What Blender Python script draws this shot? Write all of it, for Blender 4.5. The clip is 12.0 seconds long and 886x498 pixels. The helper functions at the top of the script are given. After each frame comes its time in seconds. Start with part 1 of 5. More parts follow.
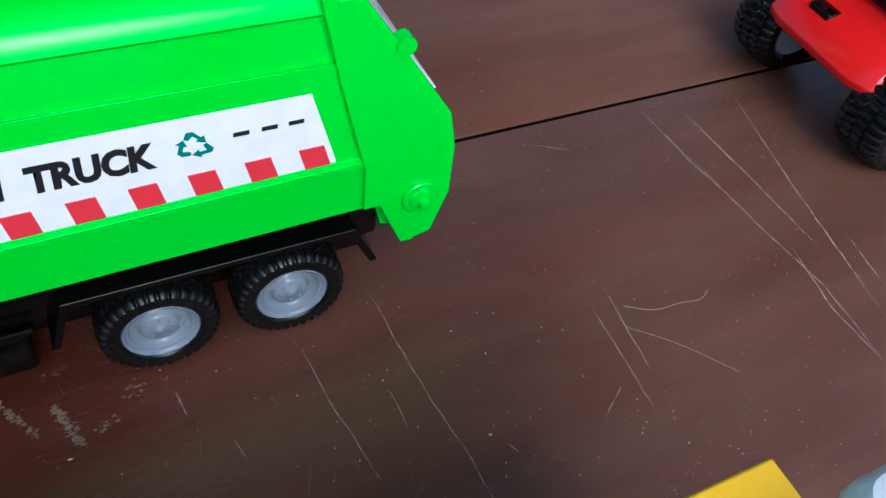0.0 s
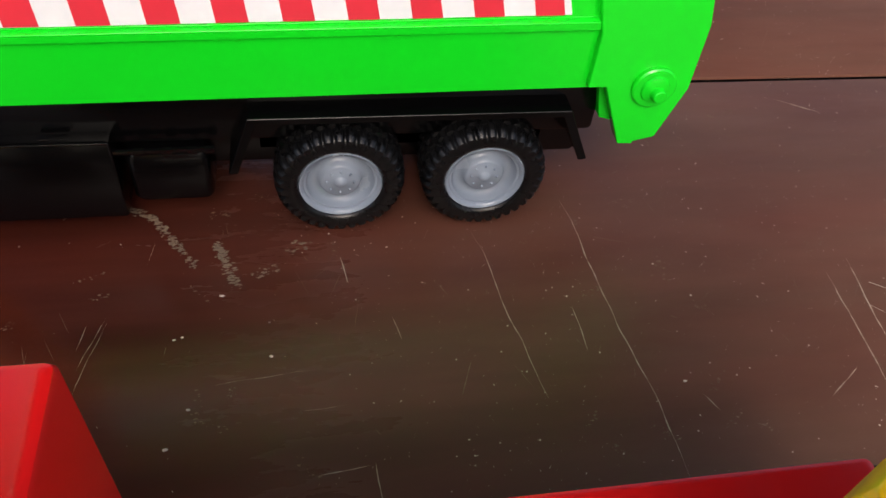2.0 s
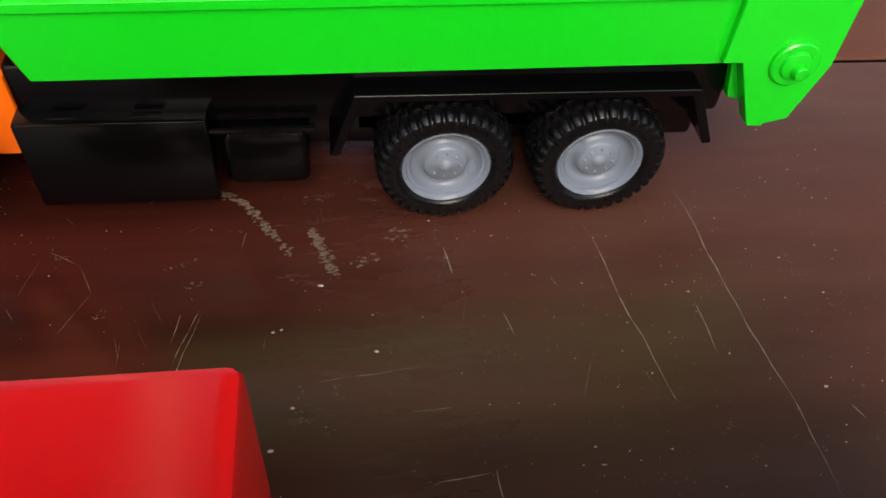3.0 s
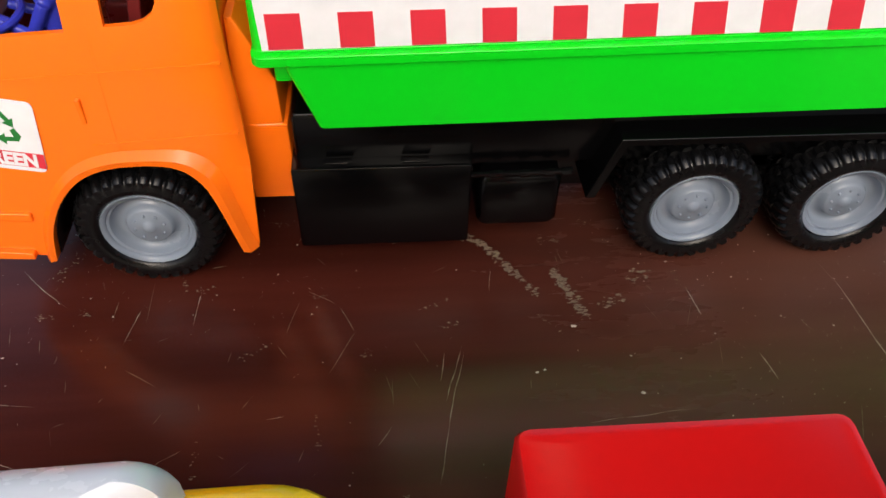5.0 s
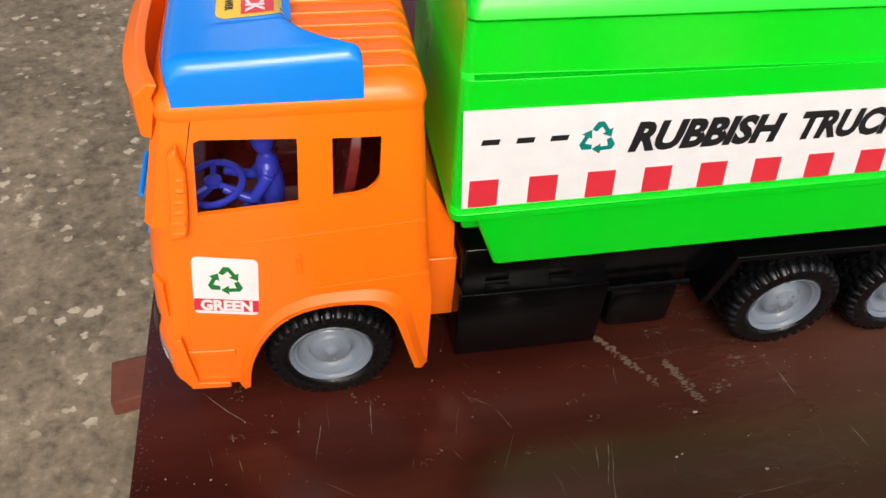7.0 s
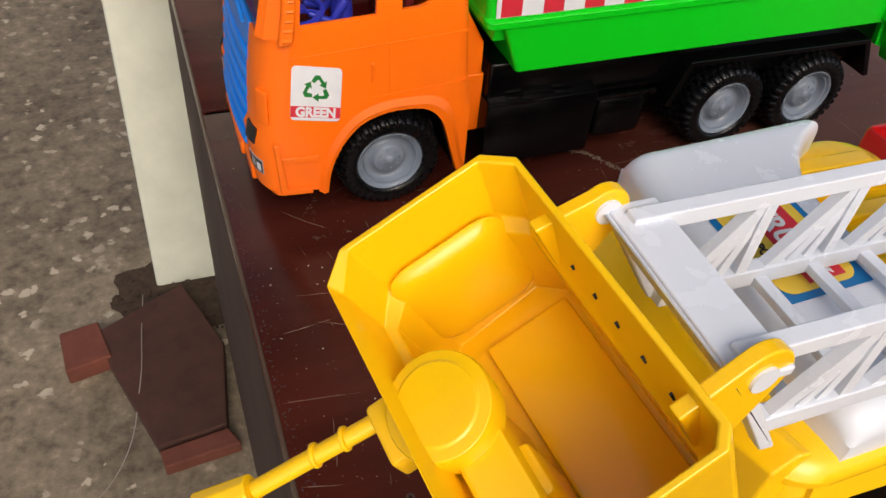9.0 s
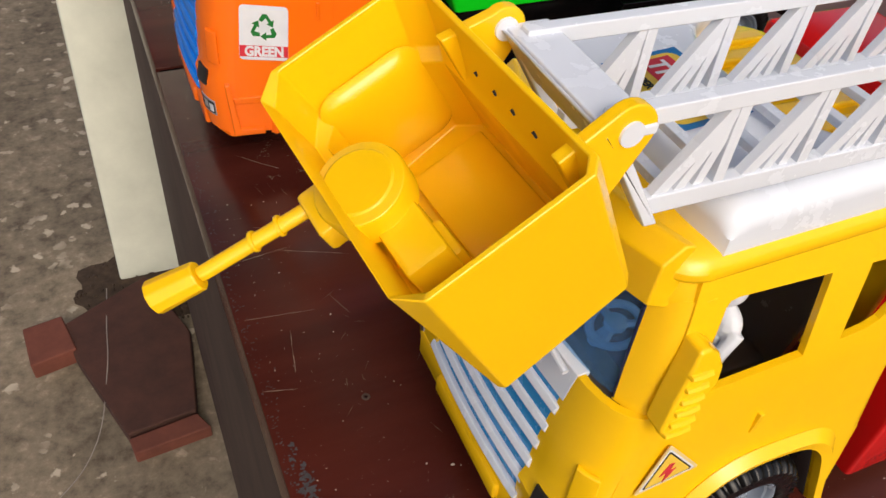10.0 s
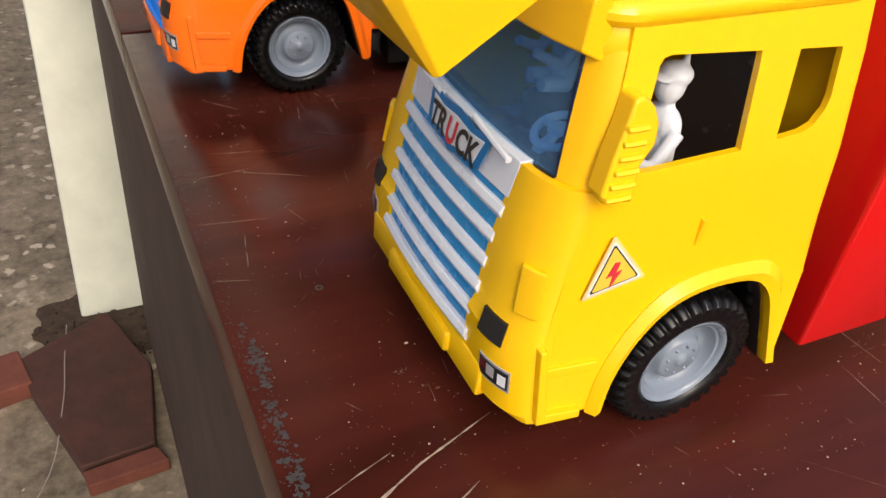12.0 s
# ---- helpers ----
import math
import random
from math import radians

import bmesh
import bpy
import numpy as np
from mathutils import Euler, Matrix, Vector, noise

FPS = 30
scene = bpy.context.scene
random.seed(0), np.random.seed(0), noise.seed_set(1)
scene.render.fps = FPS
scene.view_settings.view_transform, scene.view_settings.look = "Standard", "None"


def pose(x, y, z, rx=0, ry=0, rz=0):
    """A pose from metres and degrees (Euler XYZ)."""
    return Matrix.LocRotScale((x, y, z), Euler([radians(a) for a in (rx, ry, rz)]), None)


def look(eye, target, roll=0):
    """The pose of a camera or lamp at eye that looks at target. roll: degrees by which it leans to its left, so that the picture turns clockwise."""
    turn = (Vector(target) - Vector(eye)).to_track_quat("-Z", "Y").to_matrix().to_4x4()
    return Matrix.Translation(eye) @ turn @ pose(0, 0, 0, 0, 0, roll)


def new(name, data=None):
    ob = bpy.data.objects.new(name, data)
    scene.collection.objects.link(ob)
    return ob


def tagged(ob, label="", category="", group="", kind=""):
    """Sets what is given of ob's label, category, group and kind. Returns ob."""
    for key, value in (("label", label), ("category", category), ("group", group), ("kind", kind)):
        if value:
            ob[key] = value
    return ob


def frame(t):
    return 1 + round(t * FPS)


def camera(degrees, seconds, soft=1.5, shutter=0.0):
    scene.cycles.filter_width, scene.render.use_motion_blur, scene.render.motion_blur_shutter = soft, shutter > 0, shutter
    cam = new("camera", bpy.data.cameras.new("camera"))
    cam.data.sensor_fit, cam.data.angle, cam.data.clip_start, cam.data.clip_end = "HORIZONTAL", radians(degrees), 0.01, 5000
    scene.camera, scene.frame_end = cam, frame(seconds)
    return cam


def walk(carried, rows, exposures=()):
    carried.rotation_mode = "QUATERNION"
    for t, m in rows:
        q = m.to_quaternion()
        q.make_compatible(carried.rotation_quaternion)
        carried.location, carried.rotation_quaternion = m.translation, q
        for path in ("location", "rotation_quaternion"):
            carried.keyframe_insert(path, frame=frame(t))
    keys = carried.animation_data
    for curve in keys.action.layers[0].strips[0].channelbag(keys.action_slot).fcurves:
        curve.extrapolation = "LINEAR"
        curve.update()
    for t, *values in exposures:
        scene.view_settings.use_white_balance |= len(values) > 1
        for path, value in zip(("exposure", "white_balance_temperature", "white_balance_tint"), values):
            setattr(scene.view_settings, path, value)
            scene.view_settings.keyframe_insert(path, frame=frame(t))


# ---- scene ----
cam = camera(59.1, 12.0)
PATH = [
    (0, (0.222, -0.244, 0.352), (0.915, 0.884, -1.148), 9.1),
    (0.5, (0.197, -0.244, 0.355), (0.758, 0.958, -1.142), 10.6),
    (1, (0.185, -0.241, 0.335), (0.617, 1.03, -1.148), 9.0),
    (1.5, (0.194, -0.259, 0.308), (0.582, 1.033, -1.169), 8.5),
    (2, (0.206, -0.257, 0.267), (0.536, 1.057, -1.204), 7.3),
    (2.5, (0.204, -0.251, 0.253), (0.501, 1.077, -1.213), 6.6),
    (3, (0.177, -0.237, 0.246), (0.428, 1.07, -1.247), 5.6),
    (3.2, (0.165, -0.239, 0.242), (0.398, 1.08, -1.244), 5.2),
    (4.8, (0.108, -0.233, 0.248), (0.233, 1.146, -1.196), 1.8),
    (5, (0.096, -0.231, 0.247), (0.221, 1.156, -1.189), 1.6),
    (5.5, (0.075, -0.225, 0.244), (0.18, 1.186, -1.17), 1.1),
    (6, (0.053, -0.23, 0.248), (0.138, 1.186, -1.162), 0.5),
    (6.5, (0.048, -0.253, 0.269), (0.185, 1.162, -1.138), 1.8),
    (7, (-0.003, -0.222, 0.307), (0.317, 1.172, -1.09), 4.3),
    (7.2, (-0.03, -0.223, 0.3), (0.334, 1.169, -1.09), 4.3),
    (8.8, (-0.108, -0.316, 0.292), (0.485, 1.009, -1.084), 6.6),
    (9, (-0.11, -0.326, 0.29), (0.493, 0.992, -1.088), 6.5),
    (9.5, (-0.108, -0.353, 0.283), (0.534, 0.955, -1.088), 6.2),
    (10, (-0.115, -0.369, 0.275), (0.565, 0.928, -1.086), 6.3),
    (10.5, (-0.123, -0.391, 0.268), (0.578, 0.897, -1.093), 6.0),
    (11, (-0.124, -0.41, 0.259), (0.602, 0.879, -1.088), 6.1),
    (11.5, (-0.125, -0.428, 0.222), (0.647, 0.872, -1.087), 6.8),
    (12, (-0.125, -0.424, 0.214), (0.662, 0.977, -0.977), 7.1),
]
walk(cam, [(t, look(eye, target, roll)) for t, eye, target, roll in PATH],
     [(0, 0.72, 5050, 2), (1.2, 0.72, 5000, 1), (1.6, 0.78, 5600, 6), (2.0, 0.88, 6400, 12), (3.2, 0.95, 6500, 11), (5.5, 0.80, 6500, 9), (7.2, 0.82, 6500, 8), (8.8, 0.46, 6500, 10), (10.2, 0.50, 6500, 10), (12, 0.80, 6500, 10)])

from mathutils.geometry import tessellate_polygon

# ---- world and light ----
world = bpy.data.worlds.new("sky")
scene.world = world
world.use_nodes = True
wn = world.node_tree
sky = wn.nodes.new("ShaderNodeTexSky")
sky.sky_type = "NISHITA"
sky.sun_disc = False
sky.sun_elevation = radians(43)
sky.sun_rotation = radians(184)
sky.air_density, sky.dust_density, sky.ozone_density = 1.0, 6.0, 0.6
wn.nodes["Background"].inputs["Strength"].default_value = 0.115
wn.links.new(sky.outputs[0], wn.nodes["Background"].inputs["Color"])
sun_data = bpy.data.lights.new("sun", "SUN")
sun_data.energy, sun_data.angle, sun_data.color = 0.40, radians(30), (1.0, 0.97, 0.92)
sun = new("sun", sun_data)
sun.matrix_world = look((-0.10, -1.90, 1.75), (0, 0, 0))


# ---- materials ----
def nodes_of(name):
    m = bpy.data.materials.new(name)
    m.use_nodes = True
    nt = m.node_tree
    return m, nt, nt.nodes["Principled BSDF"]


def noise_node(nt, scale, detail=4.0, rough=0.55, coord="Object", stretch=None):
    tc = nt.nodes.new("ShaderNodeTexCoord")
    n = nt.nodes.new("ShaderNodeTexNoise")
    n.inputs["Scale"].default_value = scale
    n.inputs["Detail"].default_value = detail
    n.inputs["Roughness"].default_value = rough
    if stretch:
        mp = nt.nodes.new("ShaderNodeMapping")
        mp.inputs["Scale"].default_value = stretch
        nt.links.new(tc.outputs[coord], mp.inputs["Vector"])
        nt.links.new(mp.outputs[0], n.inputs["Vector"])
    else:
        nt.links.new(tc.outputs[coord], n.inputs["Vector"])
    return n


def ramp_node(nt, src, stops, curve="LINEAR"):
    r = nt.nodes.new("ShaderNodeValToRGB")
    r.color_ramp.interpolation = curve
    el = r.color_ramp.elements
    while len(el) < len(stops):
        el.new(0.5)
    for e, (p, c) in zip(el, stops):
        e.position = p
        e.color = (*c, 1) if len(c) == 3 else c
    nt.links.new(src, r.inputs[0])
    return r


def bump_node(nt, p, src, strength, dist):
    b = nt.nodes.new("ShaderNodeBump")
    b.inputs["Strength"].default_value = strength
    b.inputs["Distance"].default_value = dist
    nt.links.new(src, b.inputs["Height"])
    nt.links.new(b.outputs[0], p.inputs["Normal"])
    return b


def plastic(name, col, rough=0.22, vary=0.02, bump=0.03):
    m, nt, p = nodes_of(name)
    n = noise_node(nt, 22.0, 3.0)
    a = tuple(max(0.0, c * (1 - vary)) for c in col)
    b = tuple(min(1.0, c * (1 + vary)) for c in col)
    r = ramp_node(nt, n.outputs[0], [(0.3, a), (0.7, b)])
    nt.links.new(r.outputs[0], p.inputs["Base Color"])
    # handled gloss: smears and hairlines change the shine, not the colour
    n2 = noise_node(nt, 90.0, 4.0, 0.6)
    rr = ramp_node(nt, n2.outputs[0], [(0.3, (rough * 0.75,) * 3), (0.75, (rough * 1.35,) * 3)])
    nt.links.new(rr.outputs[0], p.inputs["Roughness"])
    n3 = noise_node(nt, 28.0, 2.0)
    bump_node(nt, p, n3.outputs[0], bump, 0.001)
    p.inputs["IOR"].default_value = 1.49
    return m


def paint(name, col, rough=0.35):
    m, nt, p = nodes_of(name)
    n = noise_node(nt, 120.0, 3.0)
    r = ramp_node(nt, n.outputs[0], [(0.3, tuple(c * 0.93 for c in col)), (0.7, col)])
    nt.links.new(r.outputs[0], p.inputs["Base Color"])
    p.inputs["Roughness"].default_value = rough
    return m


GREEN = plastic("green_plastic", (0.004, 0.60, 0.012), 0.20)
ORANGE = plastic("orange_plastic", (0.92, 0.165, 0.006), 0.17)
YELLOW = plastic("yellow_plastic", (0.92, 0.54, 0.004), 0.20)
RED = plastic("red_plastic", (0.66, 0.008, 0.008), 0.20)
WHITE = plastic("white_plastic", (0.68, 0.72, 0.79), 0.24)
BLUE = plastic("blue_plastic", (0.006, 0.22, 0.80), 0.12)
PALEBLUE = plastic("sky_blue_plastic", (0.015, 0.26, 0.58), 0.26)
VIOLET = plastic("violet_blue_plastic", (0.03, 0.04, 0.42), 0.20)
NAVY_EDGE = plastic("navy_plastic", (0.006, 0.010, 0.045), 0.26)
BLACK = plastic("black_plastic", (0.0014, 0.0014, 0.0016), 0.20, 0.15)
BLACK.node_tree.nodes["Principled BSDF"].inputs["IOR"].default_value = 1.36
RUBBER = plastic("black_rubber", (0.0032, 0.0033, 0.0038), 0.28, 0.2, 0.05)
RUBBER.node_tree.nodes["Principled BSDF"].inputs["IOR"].default_value = 1.40
GREY = plastic("grey_plastic", (0.20, 0.24, 0.30), 0.22, 0.04)
MAROON = plastic("maroon_plastic", (0.12, 0.012, 0.012), 0.30)
SEATGREY = plastic("brown_grey_seat_plastic", (0.075, 0.052, 0.038), 0.22)
INK_BLACK = paint("black_ink", (0.012, 0.013, 0.015))
INK_RED = paint("red_ink", (0.62, 0.03, 0.05))
INK_TEAL = paint("teal_ink", (0.0, 0.19, 0.17))
INK_GREEN = paint("green_ink", (0.01, 0.17, 0.03))
INK_YELLOW = paint("yellow_ink", (0.80, 0.55, 0.06))
INK_BLUE = paint("blue_ink", (0.005, 0.16, 0.42))
STICKER = paint("white_sticker", (0.72, 0.74, 0.78), 0.22)
CREAM = paint("cream_sticker", (0.80, 0.62, 0.28), 0.25)
SILVER = paint("silver_ink", (0.35, 0.34, 0.35), 0.3)


def glass(name, col, clear=1.0):
    m, nt, p = nodes_of(name)
    p.inputs["Base Color"].default_value = (*col, 1)
    p.inputs["Roughness"].default_value = 0.03
    p.inputs["Transmission Weight"].default_value = clear
    p.inputs["IOR"].default_value = 1.1
    return m


TINT = glass("blue_tinted_pane", (0.26, 0.50, 0.82), 0.90)
CLEAR = glass("brown_tinted_pane", (0.75, 0.45, 0.4))


def wood():
    m, nt, p = nodes_of("varnished_dark_wood")
    n = noise_node(nt, 3.0, 5.0, 0.55, stretch=(1.0, 9.0, 1.0))
    big = noise_node(nt, 6.0, 3.0)
    r = ramp_node(nt, n.outputs[0], [(0.25, (0.028, 0.0054, 0.0037)), (0.5, (0.054, 0.0108, 0.0072)), (0.8, (0.096, 0.0205, 0.0135))], "B_SPLINE")
    r2 = ramp_node(nt, big.outputs[0], [(0.10, (0.5, 0.5, 0.5)), (0.90, (1.5, 1.35, 1.25))], "B_SPLINE")
    mul = nt.nodes.new("ShaderNodeMix")
    mul.data_type, mul.blend_type = "RGBA", "MULTIPLY"
    mul.inputs[0].default_value = 1.0
    nt.links.new(r.outputs[0], mul.inputs[6])
    nt.links.new(r2.outputs[0], mul.inputs[7])
    # thin pale brown film in long strokes, weighted up from x 0.16 to 0.36
    d = noise_node(nt, 300.0, 4.0, 0.6)
    d2 = noise_node(nt, 9.0, 5.0, 0.6, stretch=(0.6, 2.2, 1.0))
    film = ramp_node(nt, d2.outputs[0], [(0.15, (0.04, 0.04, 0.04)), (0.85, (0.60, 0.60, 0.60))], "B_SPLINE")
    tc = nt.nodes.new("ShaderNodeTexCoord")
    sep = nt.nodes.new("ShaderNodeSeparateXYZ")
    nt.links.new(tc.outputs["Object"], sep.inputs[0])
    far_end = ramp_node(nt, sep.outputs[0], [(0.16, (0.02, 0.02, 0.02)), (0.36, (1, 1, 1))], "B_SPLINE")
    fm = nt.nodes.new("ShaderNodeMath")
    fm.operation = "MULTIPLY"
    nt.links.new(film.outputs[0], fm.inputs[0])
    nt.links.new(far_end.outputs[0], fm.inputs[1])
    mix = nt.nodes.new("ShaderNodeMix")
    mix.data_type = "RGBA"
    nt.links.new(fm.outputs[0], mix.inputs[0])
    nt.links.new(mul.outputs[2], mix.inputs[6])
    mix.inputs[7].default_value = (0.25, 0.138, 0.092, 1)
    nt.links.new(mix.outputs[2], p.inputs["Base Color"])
    # varnish worn dull in strokes along and across the boards
    w = noise_node(nt, 30.0, 5.0, 0.65, stretch=(0.7, 3.0, 1.0))
    rr = ramp_node(nt, w.outputs[0], [(0.2, (0.12,) * 3), (0.8, (0.30,) * 3)], "B_SPLINE")
    dull = nt.nodes.new("ShaderNodeMath")
    dull.operation = "MULTIPLY_ADD"
    dull.inputs[1].default_value = 0.22
    nt.links.new(far_end.outputs[0], dull.inputs[0])
    nt.links.new(rr.outputs[0], dull.inputs[2])
    nt.links.new(dull.outputs[0], p.inputs["Roughness"])
    p.inputs["IOR"].default_value = 1.36
    b = bump_node(nt, p, d.outputs[0], 0.02, 0.0003)
    b2 = nt.nodes.new("ShaderNodeBump")
    b2.inputs["Strength"].default_value, b2.inputs["Distance"].default_value = 0.06, 0.001
    nt.links.new(w.outputs[0], b2.inputs["Height"])
    nt.links.new(b2.outputs[0], b.inputs["Normal"])
    return m


def concrete():
    m, nt, p = nodes_of("worn_concrete")
    n = noise_node(nt, 38.0, 6.0, 0.7)
    big = noise_node(nt, 4.0, 4.0)
    r = ramp_node(nt, n.outputs[0], [(0.30, (0.085, 0.068, 0.048)), (0.46, (0.175, 0.145, 0.105)), (0.60, (0.24, 0.20, 0.15)), (0.72, (0.37, 0.315, 0.24))])
    r2 = ramp_node(nt, big.outputs[0], [(0.35, (0.72, 0.69, 0.64)), (0.65, (1.12, 1.08, 1.02))])
    mul = nt.nodes.new("ShaderNodeMix")
    mul.data_type, mul.blend_type = "RGBA", "MULTIPLY"
    mul.inputs[0].default_value = 1.0
    nt.links.new(r.outputs[0], mul.inputs[6])
    nt.links.new(r2.outputs[0], mul.inputs[7])
    # pale stone chips bared by wear, in clusters
    tc = nt.nodes.new("ShaderNodeTexCoord")
    v = nt.nodes.new("ShaderNodeTexVoronoi")
    v.inputs["Scale"].default_value = 30.0
    v.inputs["Randomness"].default_value = 1.0
    warp = noise_node(nt, 60.0, 3.0)
    add = nt.nodes.new("ShaderNodeMix")
    add.data_type = "RGBA"
    add.inputs[0].default_value = 0.03
    nt.links.new(tc.outputs["Object"], add.inputs[6])
    nt.links.new(warp.outputs["Color"], add.inputs[7])
    nt.links.new(add.outputs[2], v.inputs["Vector"])
    chip = ramp_node(nt, v.outputs["Distance"], [(0.0, (1, 1, 1)), (0.22, (1, 1, 1)), (0.30, (0, 0, 0))])
    where = noise_node(nt, 9.0, 3.0)
    clus = ramp_node(nt, where.outputs[0], [(0.42, (0, 0, 0)), (0.58, (0.9, 0.9, 0.9))])
    cm = nt.nodes.new("ShaderNodeMath")
    cm.operation = "MULTIPLY"
    nt.links.new(chip.outputs[0], cm.inputs[0])
    nt.links.new(clus.outputs[0], cm.inputs[1])
    mix = nt.nodes.new("ShaderNodeMix")
    mix.data_type = "RGBA"
    nt.links.new(cm.outputs[0], mix.inputs[0])
    nt.links.new(mul.outputs[2], mix.inputs[6])
    mix.inputs[7].default_value = (0.50, 0.43, 0.33, 1)
    nt.links.new(mix.outputs[2], p.inputs["Base Color"])
    p.inputs["Roughness"].default_value = 0.8
    bump_node(nt, p, n.outputs[0], 0.3, 0.003)
    return m


def rough_stone(name, a, b, scale=25.0, rough=0.85, bump=0.4):
    m, nt, p = nodes_of(name)
    n = noise_node(nt, scale, 6.0, 0.65)
    r = ramp_node(nt, n.outputs[0], [(0.3, a), (0.7, b)])
    nt.links.new(r.outputs[0], p.inputs["Base Color"])
    p.inputs["Roughness"].default_value = rough
    bump_node(nt, p, n.outputs[0], bump, 0.002)
    return m


WOOD = wood()
CONCRETE = concrete()
BRICK = rough_stone("red_clay", (0.040, 0.0145, 0.0095), (0.074, 0.026, 0.017))
LIMEWASH = rough_stone("limewashed_plaster", (0.58, 0.60, 0.51), (0.73, 0.75, 0.64), 9.0, 0.8, 0.15)
DUSTMARK = rough_stone("pale_scuff", (0.22, 0.17, 0.125), (0.46, 0.37, 0.28), 400.0, 0.8, 0.1)
SMEAR = rough_stone("dried_tan_smear", (0.080, 0.052, 0.034), (0.22, 0.155, 0.10), 700.0, 0.85, 0.3)
CRUMB = paint("pale_crumb", (0.62, 0.52, 0.42), 0.7)
DARKGAP = paint("dark_gap", (0.004, 0.003, 0.003), 0.9)
DARKGAP.node_tree.nodes["Principled BSDF"].inputs["Specular IOR Level"].default_value = 0.0
DUST = paint("pale_dust", (0.58, 0.50, 0.41), 0.8)
SOIL = rough_stone("damp_soil", (0.022, 0.013, 0.007), (0.070, 0.043, 0.025), 60.0, 0.9, 0.6)
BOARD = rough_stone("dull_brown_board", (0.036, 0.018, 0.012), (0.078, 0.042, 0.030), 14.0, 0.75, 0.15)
WORN = rough_stone("bare_grey_wood", (0.024, 0.021, 0.022), (0.056, 0.054, 0.058), 300.0, 0.8, 0.2)
# for the unseen overhead panel, kept dark so the table mirrors little of it
SKY_PANEL = rough_stone("dark_brown_sky_panel", (0.030, 0.021, 0.016), (0.055, 0.040, 0.031), 6.0, 0.9, 0.2)
WALLWASH = rough_stone("ochre_wall_wash", (0.16, 0.11, 0.08), (0.24, 0.17, 0.125), 6.0, 0.9, 0.2)
# brighter copy of the red clay, with the light on it put into the colour
LITCLAY = rough_stone("lit_red_clay", (0.105, 0.030, 0.018), (0.165, 0.048, 0.029))
THREAD = paint("pale_thread", (0.30, 0.26, 0.23), 0.7)


# ---- mesh helpers ----
def thing(name, label, category, loc=(0, 0, 0), rz=0.0, group=""):
    ob = new(name)
    ob.empty_display_size = 0.01
    ob.matrix_world = pose(*loc, 0, 0, rz)
    return tagged(ob, label, category, group)


def finish(me, mats, smooth=True):
    for m in mats if isinstance(mats, (list, tuple)) else [mats]:
        me.materials.append(m)
    if smooth:
        me.polygons.foreach_set("use_smooth", [True] * len(me.polygons))
    me.update()


def soften(ob, width, segments=2):
    b = ob.modifiers.new("bevel", "BEVEL")
    b.width, b.segments, b.limit_method, b.angle_limit = width, segments, "ANGLE", radians(28)
    b.harden_normals = True
    return ob


def part(name, bm, mat, parent=None, label="", bevel=0.0, smooth=True):
    bmesh.ops.remove_doubles(bm, verts=bm.verts, dist=1e-6)
    bmesh.ops.recalc_face_normals(bm, faces=bm.faces)
    me = bpy.data.meshes.new(name)
    bm.to_mesh(me)
    bm.free()
    finish(me, mat, smooth)
    me.set_sharp_from_angle(angle=radians(32))
    ob = new(name, me)
    if parent:
        ob.parent = parent
    if label:
        tagged(ob, label)
    if bevel:
        soften(ob, bevel)
    return ob


def box(bm, x0, x1, y0, y1, z0, z1, m=None):
    vs = [bm.verts.new((x, y, z)) for x in (x0, x1) for y in (y0, y1) for z in (z0, z1)]
    fs = [(0, 1, 3, 2), (4, 6, 7, 5), (0, 4, 5, 1), (2, 3, 7, 6), (0, 2, 6, 4), (1, 5, 7, 3)]
    for f in fs:
        bm.faces.new([vs[i] for i in f])
    if m is not None:
        for v in vs:
            v.co = m @ v.co
    return bm


def prism(bm, pts, fn, d0, d1):
    """A polygon pts in (u, v), swept from depth d0 to d1; fn(u, v, d) gives the place."""
    a = [bm.verts.new(fn(u, v, d0)) for u, v in pts]
    b = [bm.verts.new(fn(u, v, d1)) for u, v in pts]
    bm.faces.new(a)
    bm.faces.new(b[::-1])
    n = len(pts)
    for i in range(n):
        bm.faces.new((a[i], b[i], b[(i + 1) % n], a[(i + 1) % n]))
    return bm


def plate(bm, outer, holes, fn, d0, d1):
    """A flat panel with openings."""
    loops = [outer] + holes
    tris = tessellate_polygon([[Vector((u, v, 0)) for u, v in lp] for lp in loops])
    flat = [p for lp in loops for p in lp]
    a = [bm.verts.new(fn(u, v, d0)) for u, v in flat]
    b = [bm.verts.new(fn(u, v, d1)) for u, v in flat]
    for t in tris:
        try:
            bm.faces.new([a[i] for i in t])
            bm.faces.new([b[i] for i in reversed(t)])
        except ValueError:
            pass
    k = 0
    for lp in loops:
        n = len(lp)
        for i in range(n):
            p, q = k + i, k + (i + 1) % n
            bm.faces.new((a[p], a[q], b[q], b[p]))
        k += n
    return bm


def lathe(bm, prof, seg, centre, axis="y"):
    """prof: (radius, height along the axis)."""
    rings = []
    for r, h in prof:
        ring = []
        for i in range(seg):
            t = 2 * math.pi * i / seg
            c, s = r * math.cos(t), r * math.sin(t)
            p = {"y": (c, h, s), "z": (c, s, h), "x": (h, c, s)}[axis]
            ring.append(bm.verts.new(Vector(centre) + Vector(p)))
        rings.append(ring)
    for a, b in zip(rings, rings[1:]):
        for i in range(seg):
            bm.faces.new((a[i], a[(i + 1) % seg], b[(i + 1) % seg], b[i]))
    for ring in (rings[0], rings[-1]):
        bm.faces.new(ring)
    return bm


